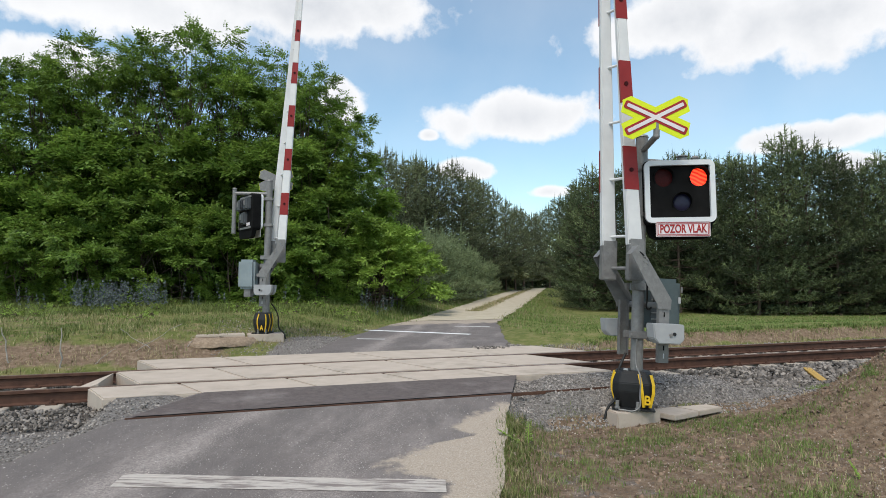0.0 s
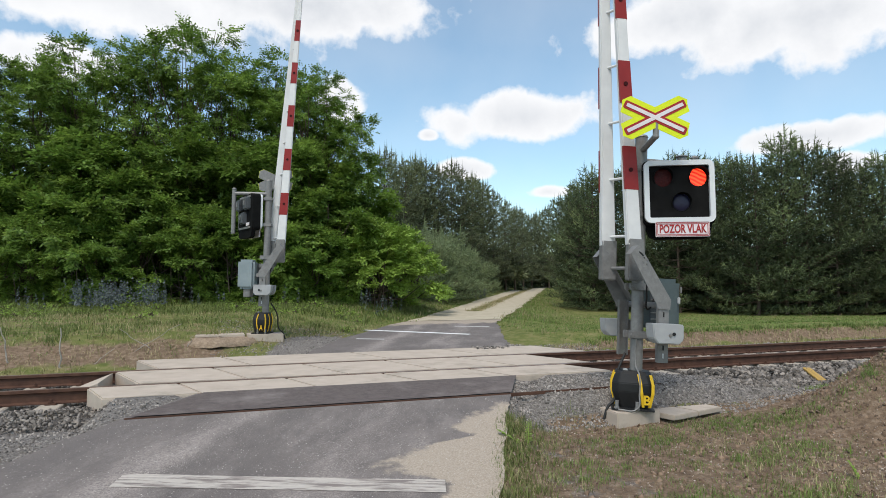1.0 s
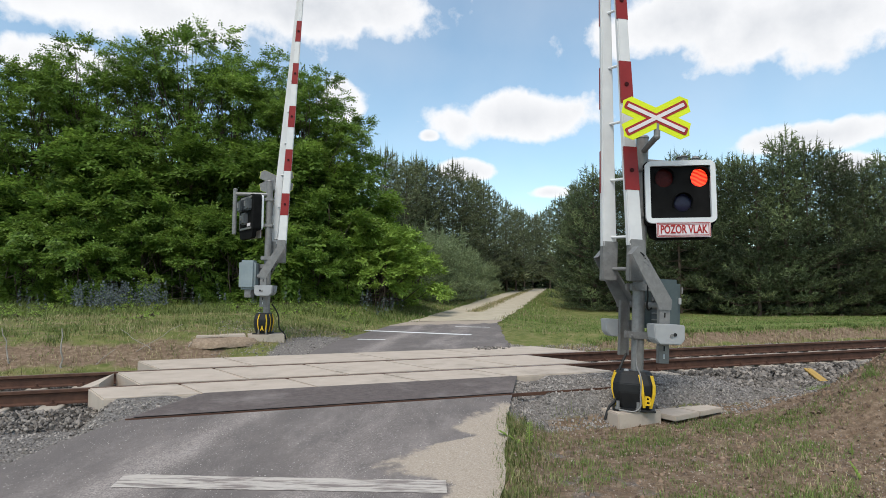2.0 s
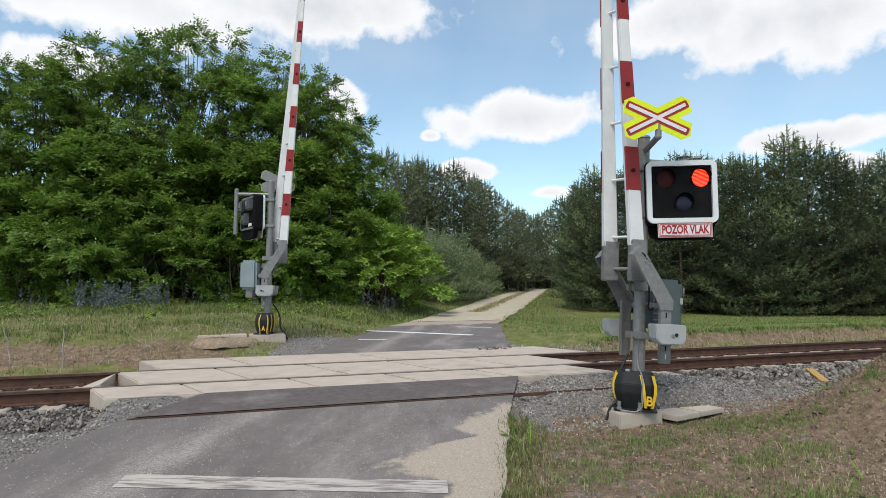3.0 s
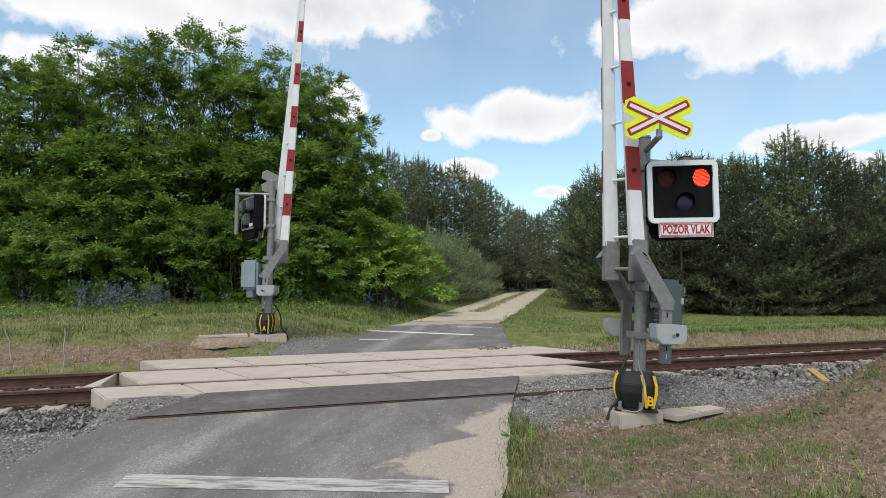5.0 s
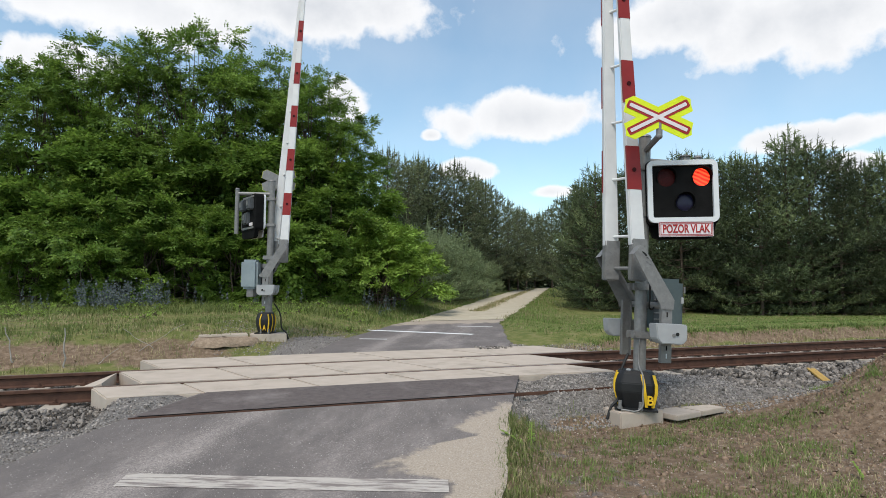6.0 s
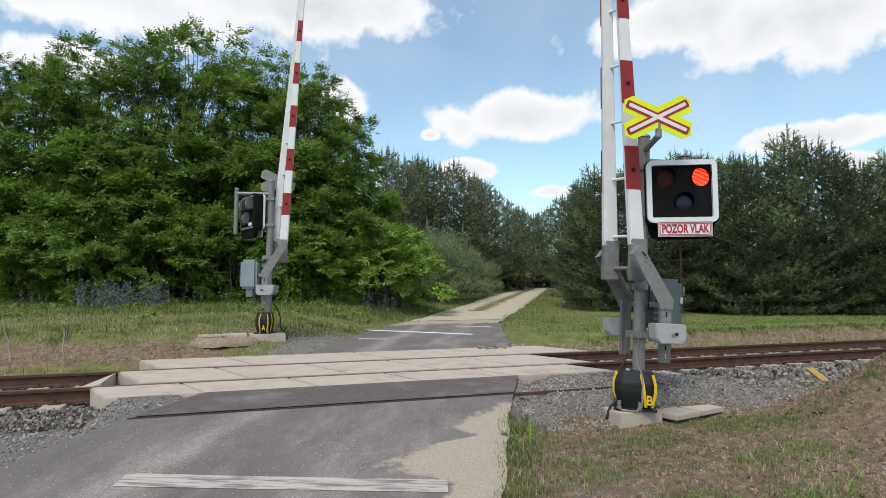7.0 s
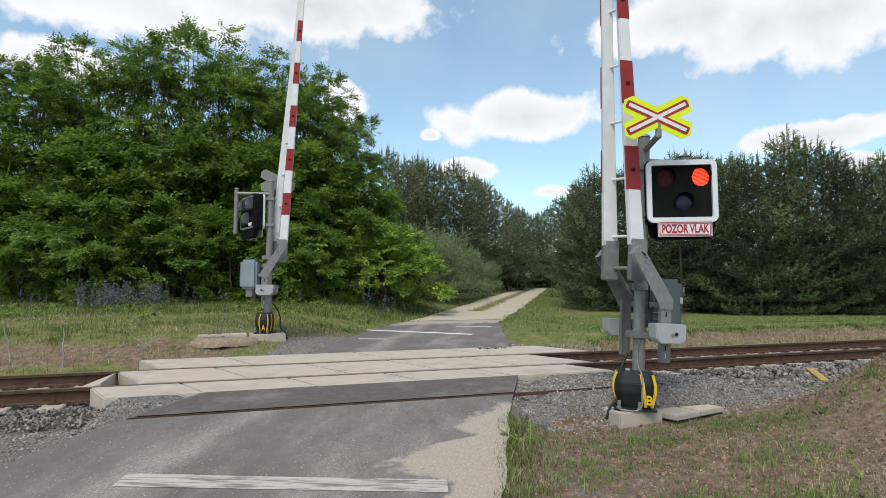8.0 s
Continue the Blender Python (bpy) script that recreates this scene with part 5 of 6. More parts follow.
STAND_B = barrier("B", pose(4.595, 6.13, -0.35, 0, 2.9, -12.5), 2.9, M_DRIVE, "dark green-grey drive cover", "raised red and white crossing barrier with warning light")
STAND_A = barrier("A", pose(0.66, 13.5, 0.14, 0, -0.5, 167.5), -0.5, M_DRIVE_A, "pale blue-grey drive cover", "raised red and white barrier seen from behind its signal")
footing(4.50, 6.20, -0.35, 0.60, 0.56, 0.11, "square grey concrete footing under the mast")
footing(0.66, 13.5, 0.14, 0.74, 0.60, 0.11, "square grey concrete footing on the gravel verge")
slab(5.03, 6.06, -0.285, 0.46, 0.50, 0.06, 14, "flat concrete slab beside the mast footing")
slab(5.50, 6.18, -0.285, 0.46, 0.50, 0.06, 14, "thin concrete slab lying on the gravel")
slab(-0.24, 13.28, 0.27, 0.95, 0.5, 0.07, 2, "thin concrete slab lying on the earth bank")


# ---------------------------------------------------------------- sleepers and ballast
def sleeper(x):
    bm = bmesh.new()
    prism(bm, [(-0.15, -0.40), (0.15, -0.40), (0.125, -0.175), (-0.125, -0.175)], -1.3, 1.3)
    bmesh.ops.bevel(bm, geom=bm.edges[:], offset=0.012, segments=1, affect="EDGES")
    ob = empty("sleeper", pose(x, 9.2, 0), "pale concrete sleeper bedded in ballast", "sleeper", "sleepers of the track")
    part("body", bm, M_SLEEPER, ob)
    for ry in (-0.75, 0.75):
        for s in (-1, 1):
            bm = bmesh.new()
            box(bm, 0, ry + s * 0.105, -0.165, 0.12, 0.07, 0.025, 0.005)
            tube(bm, (0, ry + s * 0.11, -0.16), (0, ry + s * 0.11, -0.11), 0.016, n=6)
            tube(bm, (0, ry + s * 0.11, -0.15), (0, ry + s * 0.11, -0.138), 0.028, n=6)
            part("fastener", bm, M_RAIL, ob, "rail clip and screw")
    return ob


first = sleeper(-2.02)
k = 1
while -2.02 - 0.56 * k > -9:
    copy_thing(first, pose(-2.02 - 0.56 * k, 9.2, 0))
    k += 1
for k in range(46):
    copy_thing(first, pose(6.10 + 0.6 * k, 9.2, 0))


def stones(name, rg, xy, size, mat, label, lift=0.0, base=None, small=None):
    """Broken stones: dented boxes, strewn over the ground, joined as one stuff."""
    n = len(xy)
    cube = np.array([(-1, -1, -1), (1, -1, -1), (1, 1, -1), (-1, 1, -1), (-1, -1, 1), (1, -1, 1), (1, 1, 1), (-1, 1, 1)], dtype=float) * 0.5
    faces = np.array([(4, 5, 6, 7), (0, 1, 5, 4), (1, 2, 6, 5), (2, 3, 7, 6), (3, 0, 4, 7)])
    v = cube[None] * rg.uniform(0.55, 1.25, (n, 1, 3)) + rg.normal(0, 0.19, (n, 8, 3))
    q = unit(rg.normal(0, 1, (n, 4)) * [1.0, 0.22, 0.22, 1.0])   # turned about the vertical, tipped a little
    w, x, y, z = q.T
    R = np.stack([np.stack([1 - 2 * (y * y + z * z), 2 * (x * y - z * w), 2 * (x * z + y * w)], -1), np.stack([2 * (x * y + z * w), 1 - 2 * (x * x + z * z), 2 * (y * z - x * w)], -1),
                  np.stack([2 * (x * z - y * w), 2 * (y * z + x * w), 1 - 2 * (x * x + y * y)], -1)], 1)
    s = rg.uniform(size[0], size[1], (n, 1, 1))
    if small is not None:
        s = s * np.where(small, 0.6, 1.0)[:, None, None]
    v = np.einsum("nij,nkj->nki", R, v) * s
    zz = (ground_z(xy[:, 0], xy[:, 1]) if base is None else base) + lift
    v = v + np.concatenate([xy, (zz + s[:, 0, 0] * 0.12)[:, None]], 1)[:, None]
    f = (np.arange(n) * 8)[:, None, None] + faces[None]
    return tagged(dress(name, raw_mesh(name, v.reshape(-1, 3), f.reshape(-1, 4)), mat), label, "stones", kind="stuff")


def strewn(rg, n, x0, x1, y0, y1):
    return np.stack([rg.uniform(x0, x1, n), rg.uniform(y0, y1, n)], 1)


def ballast():
    rg = np.random.RandomState(5)
    a = strewn(rg, 17000, -8, -1.25, 7.25, 11.4)
    b = strewn(rg, 20000, 4.6, 17, 6.55, 11.5)
    b = b[((b[:, 0] > 6.75 + 0.35 * rg.rand(len(b))) & (b[:, 1] > 6.5 + 0.25 * rg.rand(len(b)))) | ((b[:, 1] > 7.95) & (b[:, 0] > 5.7)) | (b[:, 1] > 11.0)]
    c = strewn(rg, 5000, 17, 36, 6.6, 11.6)
    xy = np.concatenate([a, b, c])
    # heaped shoulder beyond the sleeper ends, hollow round the rails
    y = xy[:, 1]
    z = np.interp(y, (6.5, 7.5, 7.8, 8.0, 8.2, 10.2, 10.6, 11.4), (-0.36, -0.21, -0.175, -0.20, -0.235, -0.235, -0.22, -0.22))
    z = np.where((y < 7.6) | (y > 10.9), np.maximum(z, ground_z(xy[:, 0], y) - 0.005), z)
    keep = np.ones(len(xy), bool)
    for ry in RAIL_Y:
        keep &= np.abs(y - ry) > 0.10
    stones("ballast", rg, xy[keep], (0.027, 0.058), M_BALLAST, "grey broken stone ballast round the track", base=z[keep] + 0.01, small=(xy[keep][:, 0] < 0))
    # finer gravel along the road edges and by the footing
    e = strewn(rg, 14000, -6.5, 0.3, 3.0, 7.4)
    e = e[e[:, 0] < np.interp(e[:, 1], *ROAD_L) - 0.02 + 0.15 * rg.rand(len(e))]
    g = strewn(rg, 16000, 3.0, 9.5, 6.0, 8.0)
    g = g[(g[:, 1] < 6.55) | (g[:, 0] < 7.1)]
    g = g[(g[:, 1] < 7.45) | (g[:, 0] > 5.35)]
    h = strewn(rg, 1800, 5.0, 8.0, 11.4, 12.4)
    i = strewn(rg, 3000, -0.4, 3.4, 11.5, 15.5)
    i = i[i[:, 0] < np.interp(i[:, 1], *ROAD_L) - 0.02]
    j = strewn(rg, 6500, 2.2, 9.5, 2.6, 6.2)
    j = j[(j[:, 0] > np.interp(j[:, 1], *ROAD_R) + 0.05)]
    stones("gravel", rg, np.concatenate([e, g, h, i]), (0.009, 0.024), M_GRAVEL, "fine grey gravel beside the road")
    r = strewn(rg, 6500, -2.0, 4.0, 3.0, 6.5)
    r = r[(r[:, 0] > np.interp(r[:, 1], *ROAD_L) + 0.05) & (r[:, 0] < np.interp(r[:, 1], *ROAD_R) - 0.02)]
    stones("road_grit", rg, r, (0.0022, 0.0058), M_GRIT, "loose pale grit strewn over the asphalt", base=np.interp(r[:, 1], *ROAD_Z))
    c = strewn(rg, 5200, 2.6, 9.8, 2.8, 6.0)
    c = c[(c[:, 0] > np.interp(c[:, 1], *ROAD_R) + 0.1) & (rg.rand(len(c)) < np.interp(c[:, 0], (3, 7), (0.35, 1.0)))]
    stones("clods", rg, c, (0.008, 0.035), M_CLOD, "crumbled clods of brown earth")
    stones("pebbles", rg, j, (0.004, 0.014), M_PEBBLE, "small stones and clods strewn on bare earth")


M_GRIT = material("pale_grit", [(0.3, (0.30, 0.27, 0.245)), (0.7, (0.52, 0.49, 0.46))], 6, 0.9, per="island", vary=0.3)
M_PEBBLE = material("pebble", [(0.3, (0.18, 0.135, 0.10)), (0.7, (0.38, 0.32, 0.27))], 6, 0.9, per="island", vary=0.5)
M_CLOD = material("earth_clod", [(0.3, (0.12, 0.08, 0.055)), (0.7, (0.26, 0.185, 0.13))], 8, 0.95, per="island", vary=0.4)
ballast()


# ---------------------------------------------------------------- road details
def on_road(x, y):
    return float(np.interp(y, *ROAD_Z))


def painted(name, a, b, width, mat, label, lift=0.004):
    """A painted line from a to b that follows the road's rise."""
    a, b = Vector((*a, 0)), Vector((*b, 0))
    d = (b - a).normalized()
    s = Vector((-d.y, d.x, 0)) * width / 2
    bm = bmesh.new()
    n = 60
    prev = None
    for i in range(n + 1):
        c = a.lerp(b, i / n)
        row = [bm.verts.new((q.x, q.y, on_road(q.x, q.y) + lift)) for q in (c - s * (1 + 0.02 * math.sin(i * 2.3)), c - s * 0.33, c + s * 0.33, c + s * (1 + 0.02 * math.sin(i * 3.1 + 1)))]
        if prev:
            for k in range(3):
                bm.faces.new((prev[k], row[k], row[k + 1], prev[k + 1]))
        prev = row
    return tagged(part(name, bm, mat), label, "road marking", kind="structure")


def worn_paint():
    m = material("worn_road_paint", [(0.3, (0.43, 0.385, 0.345)), (0.7, (0.60, 0.55, 0.50))], 30, 0.85, bump=0.5, bump_scale=120,
                 second=(0.235, 0.20, 0.185), second_scale=4.0, second_range=(0.46, 0.60), stretch=(0.6, 5.0, 1), turn=17.2, detail=10)
    return m


M_PAINT = worn_paint()
M_PAINT_FAR = material("road_paint", [(0.3, (0.70, 0.70, 0.69)), (0.7, (0.80, 0.80, 0.79))], 6, 0.7, second=(0.30, 0.29, 0.28), second_scale=3, second_range=(0.58, 0.72))
painted("stop_line", (-0.79, 5.10), (1.55, 4.37), 0.225, M_PAINT, "worn white stop line painted on the asphalt")
painted("stop_line_far", (3.3, 16.71), (5.75, 14.3), 0.24, M_PAINT_FAR, "white stop line beyond the crossing")
painted("edge_mark", (2.75, 14.0), (3.35, 13.7), 0.12, M_PAINT_FAR, "short worn white mark on the asphalt")
painted("dash_mark", (6.4, 17.2), (7.3, 16.6), 0.14, M_PAINT_FAR, "short worn white dash on the asphalt")


def apron():
    """Fresher asphalt wedge up to the panels, with its steel edge strip."""
    bm = bmesh.new()
    rows = []
    for y in np.linspace(6.56, 7.515, 8):
        l = float(np.interp(y, (6.56, 7.515), (-0.93, -0.30)))
        r = float(np.interp(y, (6.56, 7.515), (3.17, 3.70)))
        rows.append([bm.verts.new((l + (r - l) * u, y, float(np.interp(y, (6.56, 7.515), (-0.045, 0.0))) + 0.006)) for u in np.linspace(0, 1, 12)])
    for a, b in zip(rows, rows[1:]):
        for k in range(11):
            bm.faces.new((a[k], a[k + 1], b[k + 1], b[k]))
    tagged(part("apron", bm, M_ASPHALT_NEW), "smooth dark asphalt apron rising to the panels", "road", kind="structure")
    bm = bmesh.new()
    box(bm, 2.18, 6.535, -0.066, 6.30, 0.022, 0.040, 0.004)
    tagged(part("edge_strip", bm, M_RAIL), "rusty steel edge strip across the road", "steel strip")
    bm = bmesh.new()
    box(bm, 0, 0, 0, 0.75, 0.02, 0.015, 0.003)
    ob = part("steel_rod", bm, M_GALV)
    ob.matrix_basis = pose(5.72, 6.72, -0.09, 0, 5, -25)
    tagged(ob, "thin pale steel rod lying on gravel", "rod")


apron()


def panel_ramp(x, y0, y1, s, label):
    """Sloping guide plate at the end of the middle panels."""
    bm = bmesh.new()
    prism(bm, [(0, -0.01), (0, -0.22), (s * 0.42, -0.22), (s * 0.40, -0.17)], y0, y1)
    ob = part("guide_ramp", bm, M_CONCRETE)
    ob.matrix_basis = pose(x, 0, 0)
    return tagged(ob, label, "guide ramp", "guide ramps")


panel_ramp(-1.62, 8.80, 9.82, -1, "sloping concrete guide ramp at the panel end")
panel_ramp(5.45, 8.56, 9.2, 1, "sloping concrete guide ramp at the panel end")


def plank():
    bm = bmesh.new()
    box(bm, 0, 0, 0, 1.45, 0.12, 0.035, 0.006)
    ob = part("plank", bm, M_PLANK)
    ob.matrix_basis = pose(8.74, 7.02, -0.225, 0, -5.0, 53)
    tagged(ob, "yellow-brown wooden plank lying on ballast", "plank")


M_PLANK = material("weathered_plank", [(0.3, (0.36, 0.22, 0.05)), (0.7, (0.48, 0.31, 0.09))], 6, 0.7, stretch=(0.3, 3, 3), bump=0.3)
plank()


def stake(x, y, h, lean, mat, label, r=0.02):
    rg = np.random.RandomState(int(abs(x) * 100))
    path = [(np.array([lean * t * h + 0.02 * rg.normal(), 0.02 * rg.normal(), t * h - 0.1]), r * (1 - 0.45 * t)) for t in np.linspace(0, 1.0, 7)]
    ob = dress("dead_stem", branch_mesh(rg, [path], 7), mat)
    ob.matrix_basis = pose(x, y, float(ground_z(np.array(x), np.array(y))))
    return tagged(ob, label, "dead stem", "dead stems on the bank")


M_DEAD = material("dead_wood", [(0.3, (0.24, 0.215, 0.185)), (0.7, (0.40, 0.37, 0.33))], 12, 0.9, bump=0.4, bump_scale=50)
stake(-2.78, 12.0, 0.78, -0.02, M_DEAD, "pale dead stem standing on the bank", 0.016)
stake(-3.6, 12.3, 0.70, -0.25, M_DEAD, "leaning pale dead stem on the bank", 0.014)
for x, y, h, l in ((-1.9, 12.5, 0.6, 1.6), (-1.3, 12.6, 0.5, -1.4), (-2.4, 12.1, 0.35, 1.1), (-0.9, 12.7, 0.3, 0.6)):
    stake(x, y, h, l, M_DEAD, "dead twig lying against the bank", 0.007)


# earth heap under the thin slab by the far mast
def earth_heap():
    rg = np.random.RandomState(8)
    n = 26
    vs, fs = [], []
    for j in range(9):
        t = j / 8
        for k in range(n):
            a = 2 * math.pi * k / n
            rr = 1 - t ** 1.6 * 0.45 if j < 8 else 0.0
            wob = 1 + 0.10 * math.sin(3 * a + 1) + 0.06 * math.sin(7 * a)
            vs.append((math.cos(a) * 0.75 * rr * wob, math.sin(a) * 0.42 * rr * wob, -0.15 + 0.25 * math.sin(t * 1.57) + 0.02 * rg.normal()))
    for j in range(8):
        for k in range(n):
            fs.append((j * n + k, j * n + (k + 1) % n, (j + 1) * n + (k + 1) % n, (j + 1) * n + k))
    ob = dress("earth_mound", smooth(raw_mesh("earth_mound", vs, fs)), M_SANDY)
    ob.matrix_basis = pose(-0.28, 13.05, float(ground_z(np.array(-0.28), np.array(13.05))) - 0.03) @ Matrix.Diagonal((0.95, 1.15, 0.7, 1))
    tagged(ob, "small mound of pale sandy earth under a slab", "earth mound")


M_SANDY = material("sandy_earth", [(0.3, (0.20, 0.145, 0.10)), (0.7, (0.36, 0.275, 0.20))], 14, 0.95, bump=1.0, bump_scale=30, detail=10)
earth_heap()


# ---------------------------------------------------------------- grass and flowers
def blades(name, rg, xy, tall, wide, mat, label, lean=0.45, per=9, spread=0.05, category="grass"):
    """Tufts of bent blades as one stuff."""
    xy = np.repeat(xy, per, 0) + rg.normal(0, spread, (len(xy) * per, 2))
    n = len(xy)
    h = rg.uniform(*tall, n) * rg.uniform(0.6, 1.0, n)
    a = rg.uniform(0, 6.283, n)
    d = np.stack([np.cos(a), np.sin(a), np.zeros(n)], 1)
    sd = np.stack([-np.sin(a), np.cos(a), np.zeros(n)], 1)
    rt = np.concatenate([xy, (ground_z(xy[:, 0], xy[:, 1]) - 0.01)[:, None]], 1)
    w = (wide * rg.uniform(0.6, 1.3, n))[:, None]
    ln = (lean * rg.uniform(0.1, 1.3, n) * h)[:, None]
    mid = rt + d * ln * 0.35 + np.array([0, 0, 0.62]) * h[:, None]
    tip = rt + d * ln + np.array([0, 0, 1.0]) * h[:, None]
    v = np.stack([rt - sd * w, rt + sd * w, mid + sd * w * 0.7, mid - sd * w * 0.7, tip, tip], 1)
    i = np.arange(n)[:, None] * 5
    v = v[:, :5]
    me = bpy.data.meshes.new(name)
    f = np.concatenate([i + np.array([[0, 1, 2]]), i + np.array([[0, 2, 3]]), i + np.array([[3, 2, 4]])], 0)
    me = raw_mesh(name, v.reshape(-1, 3), f)
    return tagged(dress(name, me, mat), label, category, kind="stuff")


def patchy(rg, xy, scale, cut, seed):
    """Keep the points that fall in the denser patches."""
    return xy[fbm(xy[:, 0], xy[:, 1], scale, seed) + rg.normal(0, 0.25, len(xy)) > cut]


def off_road(xy, gap=0.05):
    l, r = np.interp(xy[:, 1], *ROAD_L), np.interp(xy[:, 1], *ROAD_R)
    return xy[(xy[:, 0] < l - gap) | (xy[:, 0] > r + gap)]


def clear_of_gravel(xy):
    """Drop the points on the gravel shoulders beside the far end of the crossing."""
    x, y = xy[:, 0], xy[:, 1]
    l, r = np.interp(y, *ROAD_L), np.interp(y, *ROAD_R)
    w = np.interp(y, (11.4, 12.5, 15.0, 16.5), (1.4, 1.2, 0.5, 0.1))
    return xy[(x < l - w) | (x > r + w)]


def meadow():
    rg = np.random.RandomState(21)
    # verge along the near road edge
    y = rg.uniform(2.2, 6.0, 430)
    e = np.stack([np.interp(y, *ROAD_R) + np.abs(rg.normal(0.0, 0.27, len(y))) - 0.03, y], 1)
    blades("verge_dry_grass", rg, e[::3], (0.04, 0.12), 0.0025, M_DRY, "dry grass among the green along the asphalt edge", per=10, spread=0.06, lean=0.9)
    blades("verge_grass", rg, e, (0.03, 0.12), 0.003, M_GRASS, "tufted green grass along the asphalt edge", per=13, spread=0.045, lean=0.7)
    xy = strewn(rg, 2600, 1.6, 9.5, 2.2, 6.3)
    xy = off_road(patchy(rg, xy, 1.7, 0.25, 4))
    xy = xy[(xy[:, 0] < 6.2) | (rg.rand(len(xy)) < 0.05)]
    xy = xy[(np.abs(xy[:, 0] - 4.6) > 0.42) | (np.abs(xy[:, 1] - 6.2) > 0.42)]
    blades("rough_grass", rg, xy, (0.02, 0.08), 0.003, M_GRASS, "patchy green grass on bare earth", per=16, spread=0.05, lean=0.8)
    xy = off_road(patchy(rg, strewn(rg, 1700, 1.6, 9.5, 2.2, 6.2), 2.2, 0.1, 9))
    xy = xy[(xy[:, 0] < 6.2) | (rg.rand(len(xy)) < 0.12)]
    xy = xy[(np.abs(xy[:, 0] - 4.6) > 0.42) | (np.abs(xy[:, 1] - 6.2) > 0.42)]
    blades("dry_grass", rg, xy, (0.02, 0.10), 0.0025, M_DRY, "sparse dry straw-coloured grass", per=9, spread=0.06, lean=1.0)
    # lusher patches on the bare ground
    for cx, cy, r, n in ((5.3, 5.5, 0.30, 60), (6.1, 5.35, 0.35, 70), (3.2, 3.55, 0.28, 60), (4.3, 3.5, 0.22, 40), (5.3, 4.5, 0.3, 45), (3.9, 5.3, 0.25, 40), (7.0, 5.0, 0.22, 30), (2.9, 4.6, 0.3, 40), (7.9, 6.2, 0.25, 30), (4.6, 4.3, 0.25, 30)):
        blades("grass_patch", rg, np.stack([rg.normal(cx, r, n * 2), rg.normal(cy, r * 0.7, n * 2)], 1), (0.025, 0.085), 0.003, M_FIELD, "lush green grass patch on bare earth", per=14, spread=0.035, lean=0.8)
    # far side
    xy = off_road(strewn(rg, 9500, 5.5, 30, 12.2, 26), 0.1)
    xy = xy[xy[:, 1] < 27 - 0.1 * xy[:, 0]]
    blades("field_grass", rg, clear_of_gravel(xy), (0.025, 0.075), 0.010, M_FIELD, "short green meadow grass", per=6, spread=0.13, lean=1.0)
    xy = off_road(patchy(rg, strewn(rg, 500, 5.5, 30, 12.6, 24), 0.9, 0.1, 12), 0.2)
    blades("field_dry_grass", rg, xy, (0.06, 0.18), 0.007, M_DRY, "dry seed heads in the meadow", per=6, spread=0.12)
    xy = off_road(strewn(rg, 9000, -14, 8, 12.3, 25), 0.1)
    xy = patchy(rg, xy, 0.9, -0.45, 14)
    xy = xy[rg.rand(len(xy)) < np.interp(xy[:, 1], (12.7, 14.6), (0.08, 0.8))]
    blades("bank_grass", rg, clear_of_gravel(xy), (0.02, 0.085), 0.009, M_FIELD, "green grass on the bank beyond the track", per=7, spread=0.12, lean=1.1)
    xy = off_road(patchy(rg, strewn(rg, 5600, -14, 7, 11.5, 18), 1.1, -0.1, 15), 0.1)
    blades("bank_dry_grass", rg, clear_of_gravel(xy), (0.03, 0.13), 0.005, M_DRY, "dry grass on the bank", per=8, spread=0.1, lean=1.2)
    xy = patchy(rg, off_road(strewn(rg, 1500, -13, 4, 12.5, 19), 0.3), 1.6, 0.15, 17)
    blades("bank_tufts", rg, clear_of_gravel(xy), (0.06, 0.20), 0.006, M_GRASS, "darker green tufts of grass on the bank", per=22, spread=0.09, lean=0.9)
    xy = off_road(strewn(rg, 3200, -13, 9, 18, 26), 0.5)
    blades("tall_grass", rg, xy, (0.08, 0.27), 0.009, M_GRASS, "tall grass at the foot of the trees", per=9, spread=0.16, lean=1.2)
    xy = off_road(strewn(rg, 650, 5.6, 30, 11.5, 12.3), 0.2)
    blades("edge_dry_grass", rg, clear_of_gravel(xy), (0.05, 0.2), 0.006, M_DRY, "dry litter and grass along the ballast edge", per=7, spread=0.08, lean=0.9)
    xy = strewn(rg, 420, 8.0, 30, 12.15, 12.55)
    blades("bank_edge_tufts", rg, xy, (0.06, 0.17), 0.007, M_FIELD, "grass tufts hanging over the edge of the bank", per=20, spread=0.08, lean=1.3)
    # verges of the farm track
    y = 20 + 60 * rg.rand(5000) ** 1.5
    s = rg.choice([-1, 1], 5000)
    x = np.where(s < 0, np.interp(y, *ROAD_L) - np.abs(rg.normal(0, 1.8, 5000)), np.interp(y, *ROAD_R) + np.abs(rg.normal(0, 1.2, 5000)))
    blades("track_verge_grass", rg, np.stack([x, y], 1), (0.04, 0.13), 0.012, M_FIELD, "grass along the sandy track", per=6, spread=0.15)
    blades("track_verge_dry_grass", rg, np.stack([x, y], 1)[::5], (0.08, 0.25), 0.009, M_DRY, "dry grass along the sandy track", per=4, spread=0.2)
    y = 25 + 60 * rg.rand(1800) ** 1.3
    x = 0.56 * np.interp(y, *ROAD_L) + 0.44 * np.interp(y, *ROAD_R) + rg.normal(0, 0.16, 1800)
    blades("median_grass", rg, np.stack([x, y], 1), (0.06, 0.16), 0.014, M_DRY, "dry grass between the wheel tracks", per=7, spread=0.12)
    blades("median_green_grass", rg, np.stack([x, y], 1)[::2], (0.06, 0.16), 0.014, M_GRASS, "green grass between the wheel tracks", per=5, spread=0.12)


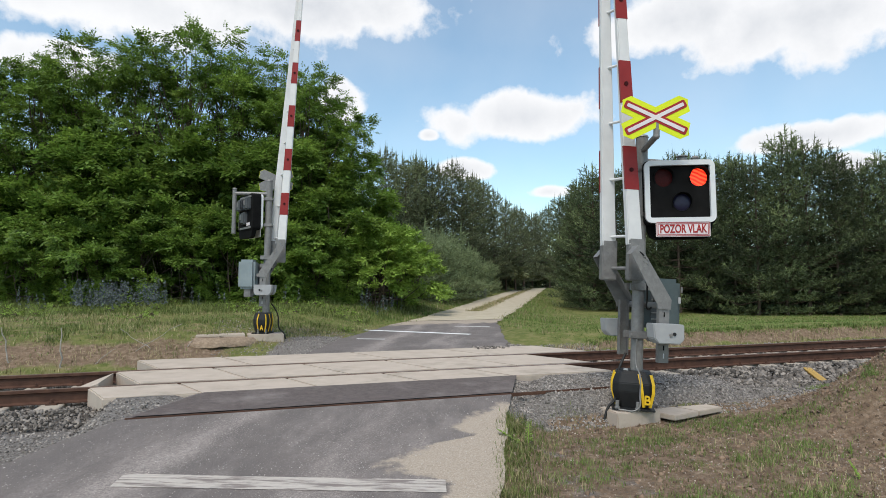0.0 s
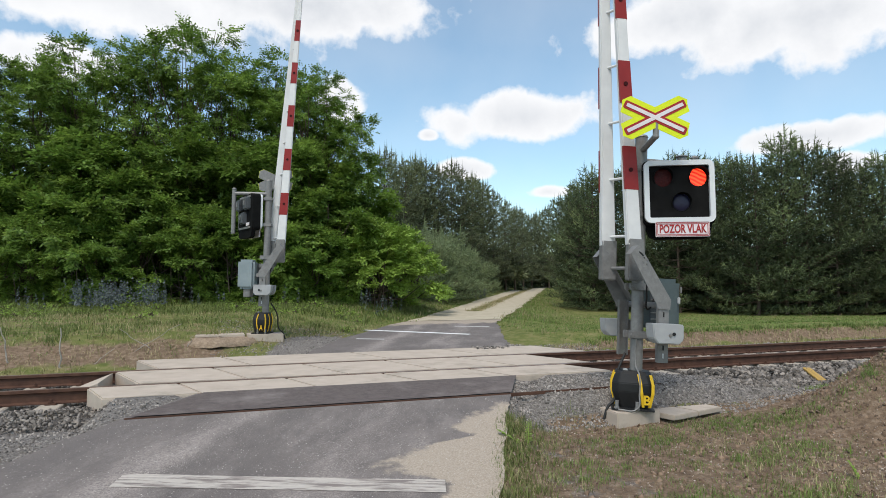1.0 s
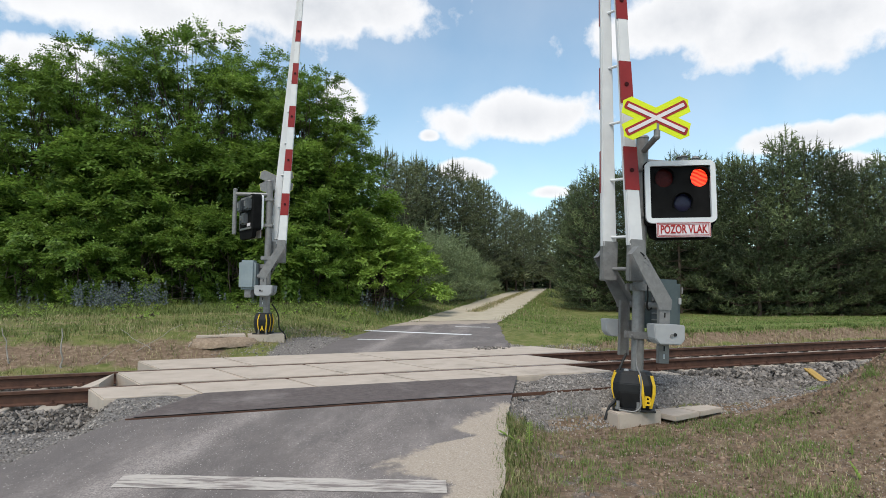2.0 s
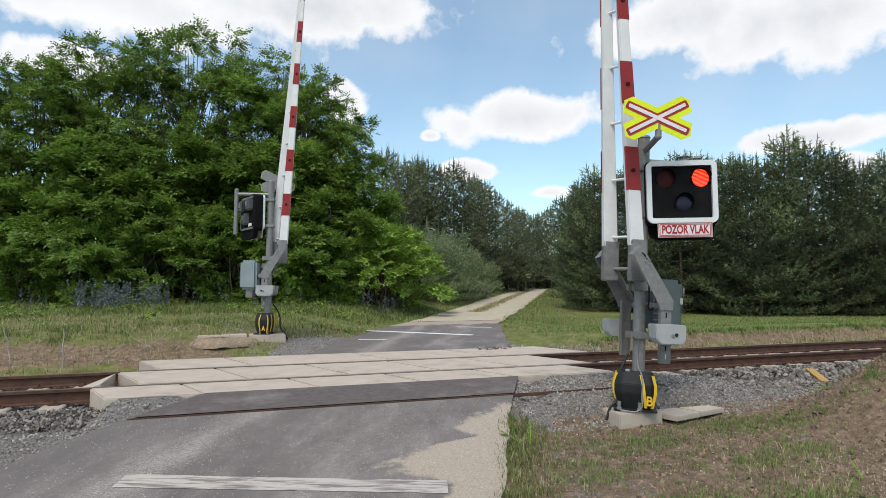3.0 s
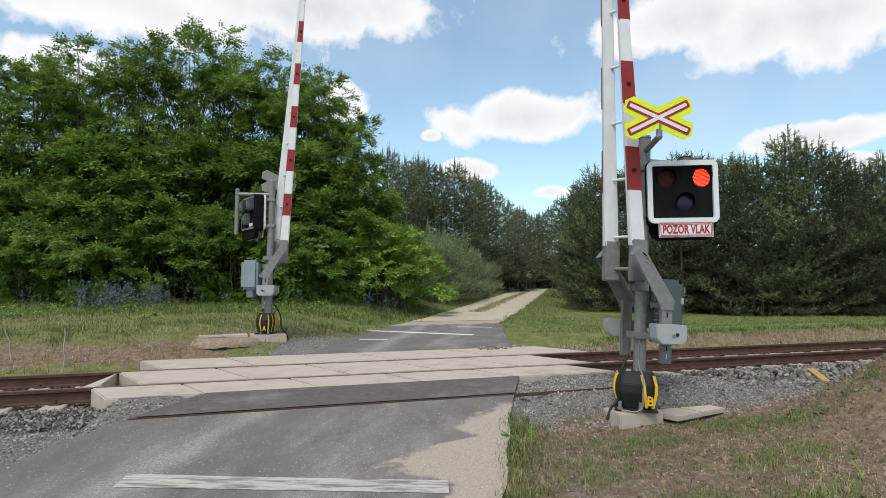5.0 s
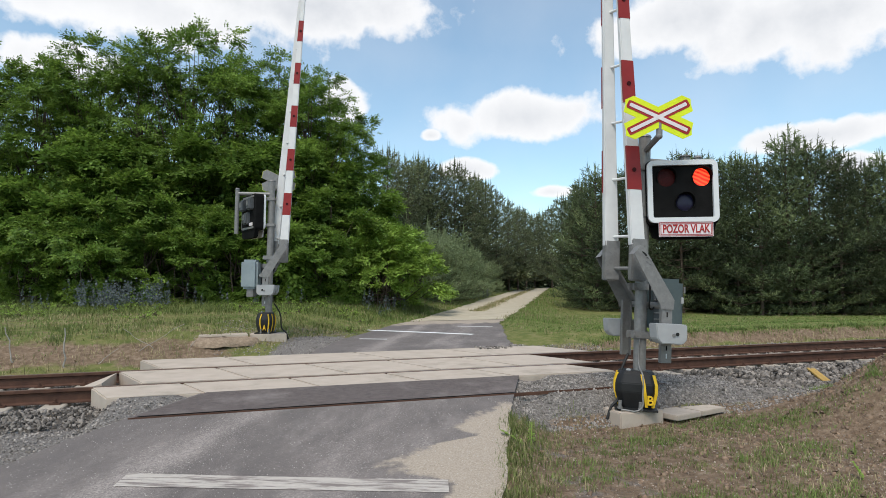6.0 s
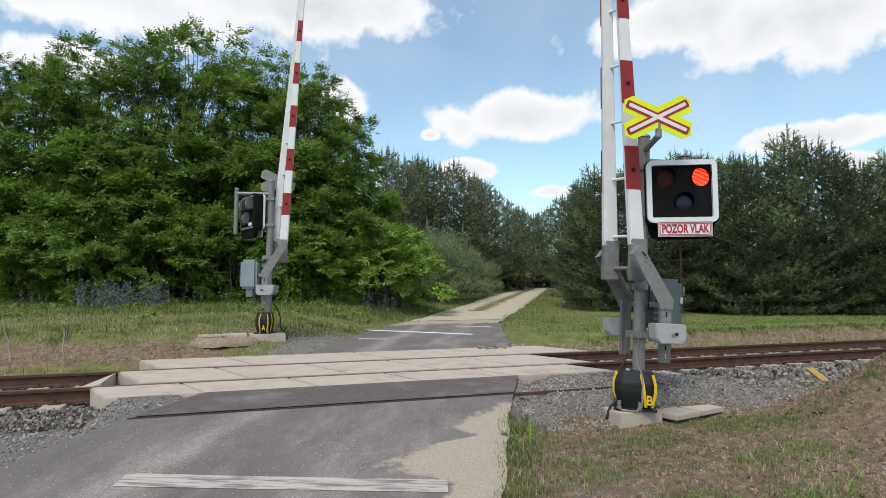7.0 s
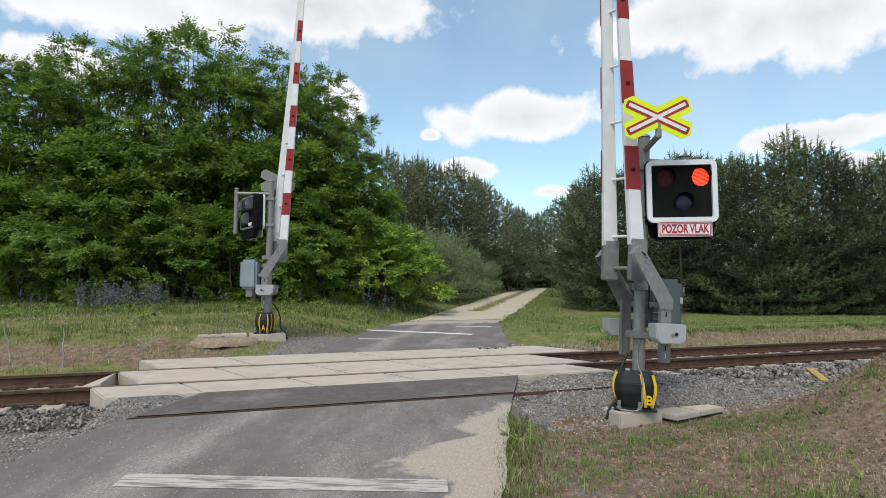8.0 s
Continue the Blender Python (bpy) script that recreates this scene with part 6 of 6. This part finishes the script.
M_BUGLOSS = material("bugloss", [(0.3, (0.075, 0.092, 0.085)), (0.7, (0.125, 0.145, 0.155))], 3, 0.7, per="island", vary=0.3)


def spikes(name, rg, xy, tall, label):
    """Flower spikes: a stalk set round with small florets."""
    n = len(xy)
    vs, fs = [], []
    for i, (x, y) in enumerate(xy):
        z0 = float(ground_z(np.array(x), np.array(y)))
        h = rg.uniform(*tall)
        lean = rg.normal(0, 0.06, 2)
        m = 34
        t = rg.uniform(0.25, 1.0, m)
        a = rg.uniform(0, 6.28, m)
        r = 0.055 * (1.15 - t)
        c = np.stack([x + lean[0] * t * h + np.cos(a) * r, y + lean[1] * t * h + np.sin(a) * r, z0 + t * h], 1)
        o = rg.normal(0, 1, (m, 3, 3)) * 0.022
        b = len(vs) * 3
        vs.append((c[:, None] + o).reshape(-1, 3))
    v = np.concatenate(vs)
    return tagged(dress(name, raw_mesh(name, v, np.arange(len(v)).reshape(-1, 3)), M_BUGLOSS), label, "wildflowers", kind="stuff")


def flowers():
    rg = np.random.RandomState(31)
    pts = [spot(b, d) for b, d in zip(rg.uniform(-12.5, -5.5, 110), rg.normal(20.2, 0.7, 110))]
    pts += [spot(b, d) for b, d in zip(rg.uniform(11.0, 15.5, 22), rg.normal(22.5, 1.2, 22))]
    pts += [spot(b, d) for b, d in zip(rg.uniform(20.5, 23.5, 60), rg.normal(44.0, 3.0, 60))]
    pts += [spot(b, d) for b, d in zip(rg.uniform(-17, 10, 25), rg.normal(20.5, 1.0, 25))]
    spikes("bugloss_flowers", rg, pts, (0.45, 0.95), "blue-grey flower spikes in tall grass")


def weed(x, y, size, turn, label, lean=35):
    """A leafy weed stem with pairs of narrow leaves."""
    rg = np.random.RandomState(int(x * 50))
    n = 16
    t = np.linspace(0.15, 1, n)
    stem = np.stack([t * size * math.sin(radians(lean)), np.zeros(n), t * size * math.cos(radians(lean))], 1)
    v = []
    for i in range(n):
        for s in (-1, 1):
            d = unit(np.array([0.35, s * 0.9, 0.25]) + rg.normal(0, 0.12, 3))
            l, w = size * 0.26 * (1.1 - 0.6 * t[i]), size * 0.045
            a = unit(np.cross(d, [0, 0, 1.0]))
            v += [stem[i], stem[i] + d * l * 0.5 + a * w, stem[i] + d * l, stem[i] + d * l * 0.5 - a * w]
    ob = empty("weed", pose(x, y, float(ground_z(np.array(x), np.array(y))), 0, 0, turn), label, "weed", "weeds on the verge")
    dress("stem", branch_mesh(rg, [[(np.zeros(3) - [0, 0, 0.03], 0.006), (stem[n // 2], 0.005), (stem[-1], 0.002)]], 5), M_BUSH, ob)
    dress("leaves", raw_mesh("leaves", np.array(v), np.arange(len(v)).reshape(-1, 4)), M_BUSH, ob)


meadow()
flowers()
weed(2.66, 5.25, 0.28, 165, "leafy weed leaning over the road edge", 60)
weed(2.72, 5.28, 0.22, 60, "leafy weed beside the road edge", 30)
weed(4.9, 3.6, 0.16, 100, "leafy weed on the bare earth", 35)
weed(5.6, 4.2, 0.12, 200, "leafy weed on the bare earth", 10)


# ---------------------------------------------------------------- motion
SWITCH = (0.20, 0.70, 1.18, 1.68, 2.18, 2.68, 3.17, 3.63, 4.14, 4.61, 5.10, 5.60, 6.10, 6.58, 7.10, 7.58, 8.06)   # the lit lamp changes sides


def motions():
    for covers in SHUTTERS.values():
        for kind, away in (("left", 0.26), ("right", -0.26)):
            ob, x, y, z = covers[kind]
            lit = kind == "right"
            rows = [(0.0, pose(x + away * lit, y, z))]
            for t in SWITCH:
                if t > 7.9:
                    break
                rows.append((t - 0.034, pose(x + away * lit, y, z)))
                lit = not lit
                rows.append((t + 0.034, pose(x + away * lit, y, z)))
            rows.append((8.0, pose(x + away * lit, y, z)))
            walk(ob, rows)
    # boughs stirred by the wind
    rg = np.random.RandomState(77)
    for tree in SWAY:
        for ob in [c for c in tree.children if c.name.startswith(("bough", "crown"))]:
            ph, f, amp = rg.uniform(0, 6.28), rg.uniform(0.22, 0.36), rg.uniform(0.7, 1.6) * (0.35 if ob.name.startswith("crown") else 1.0)
            base = ob.matrix_basis.copy()
            rows = []
            for k in range(17):
                t = k * 0.5
                a = amp * (math.sin(6.283 * f * t + ph) + 0.35 * math.sin(6.283 * f * 2.3 * t + 2 * ph))
                rows.append((t, base @ pose(0, 0, 0, 0.5 * a, a, 0.6 * a)))
            walk(ob, rows)


motions()
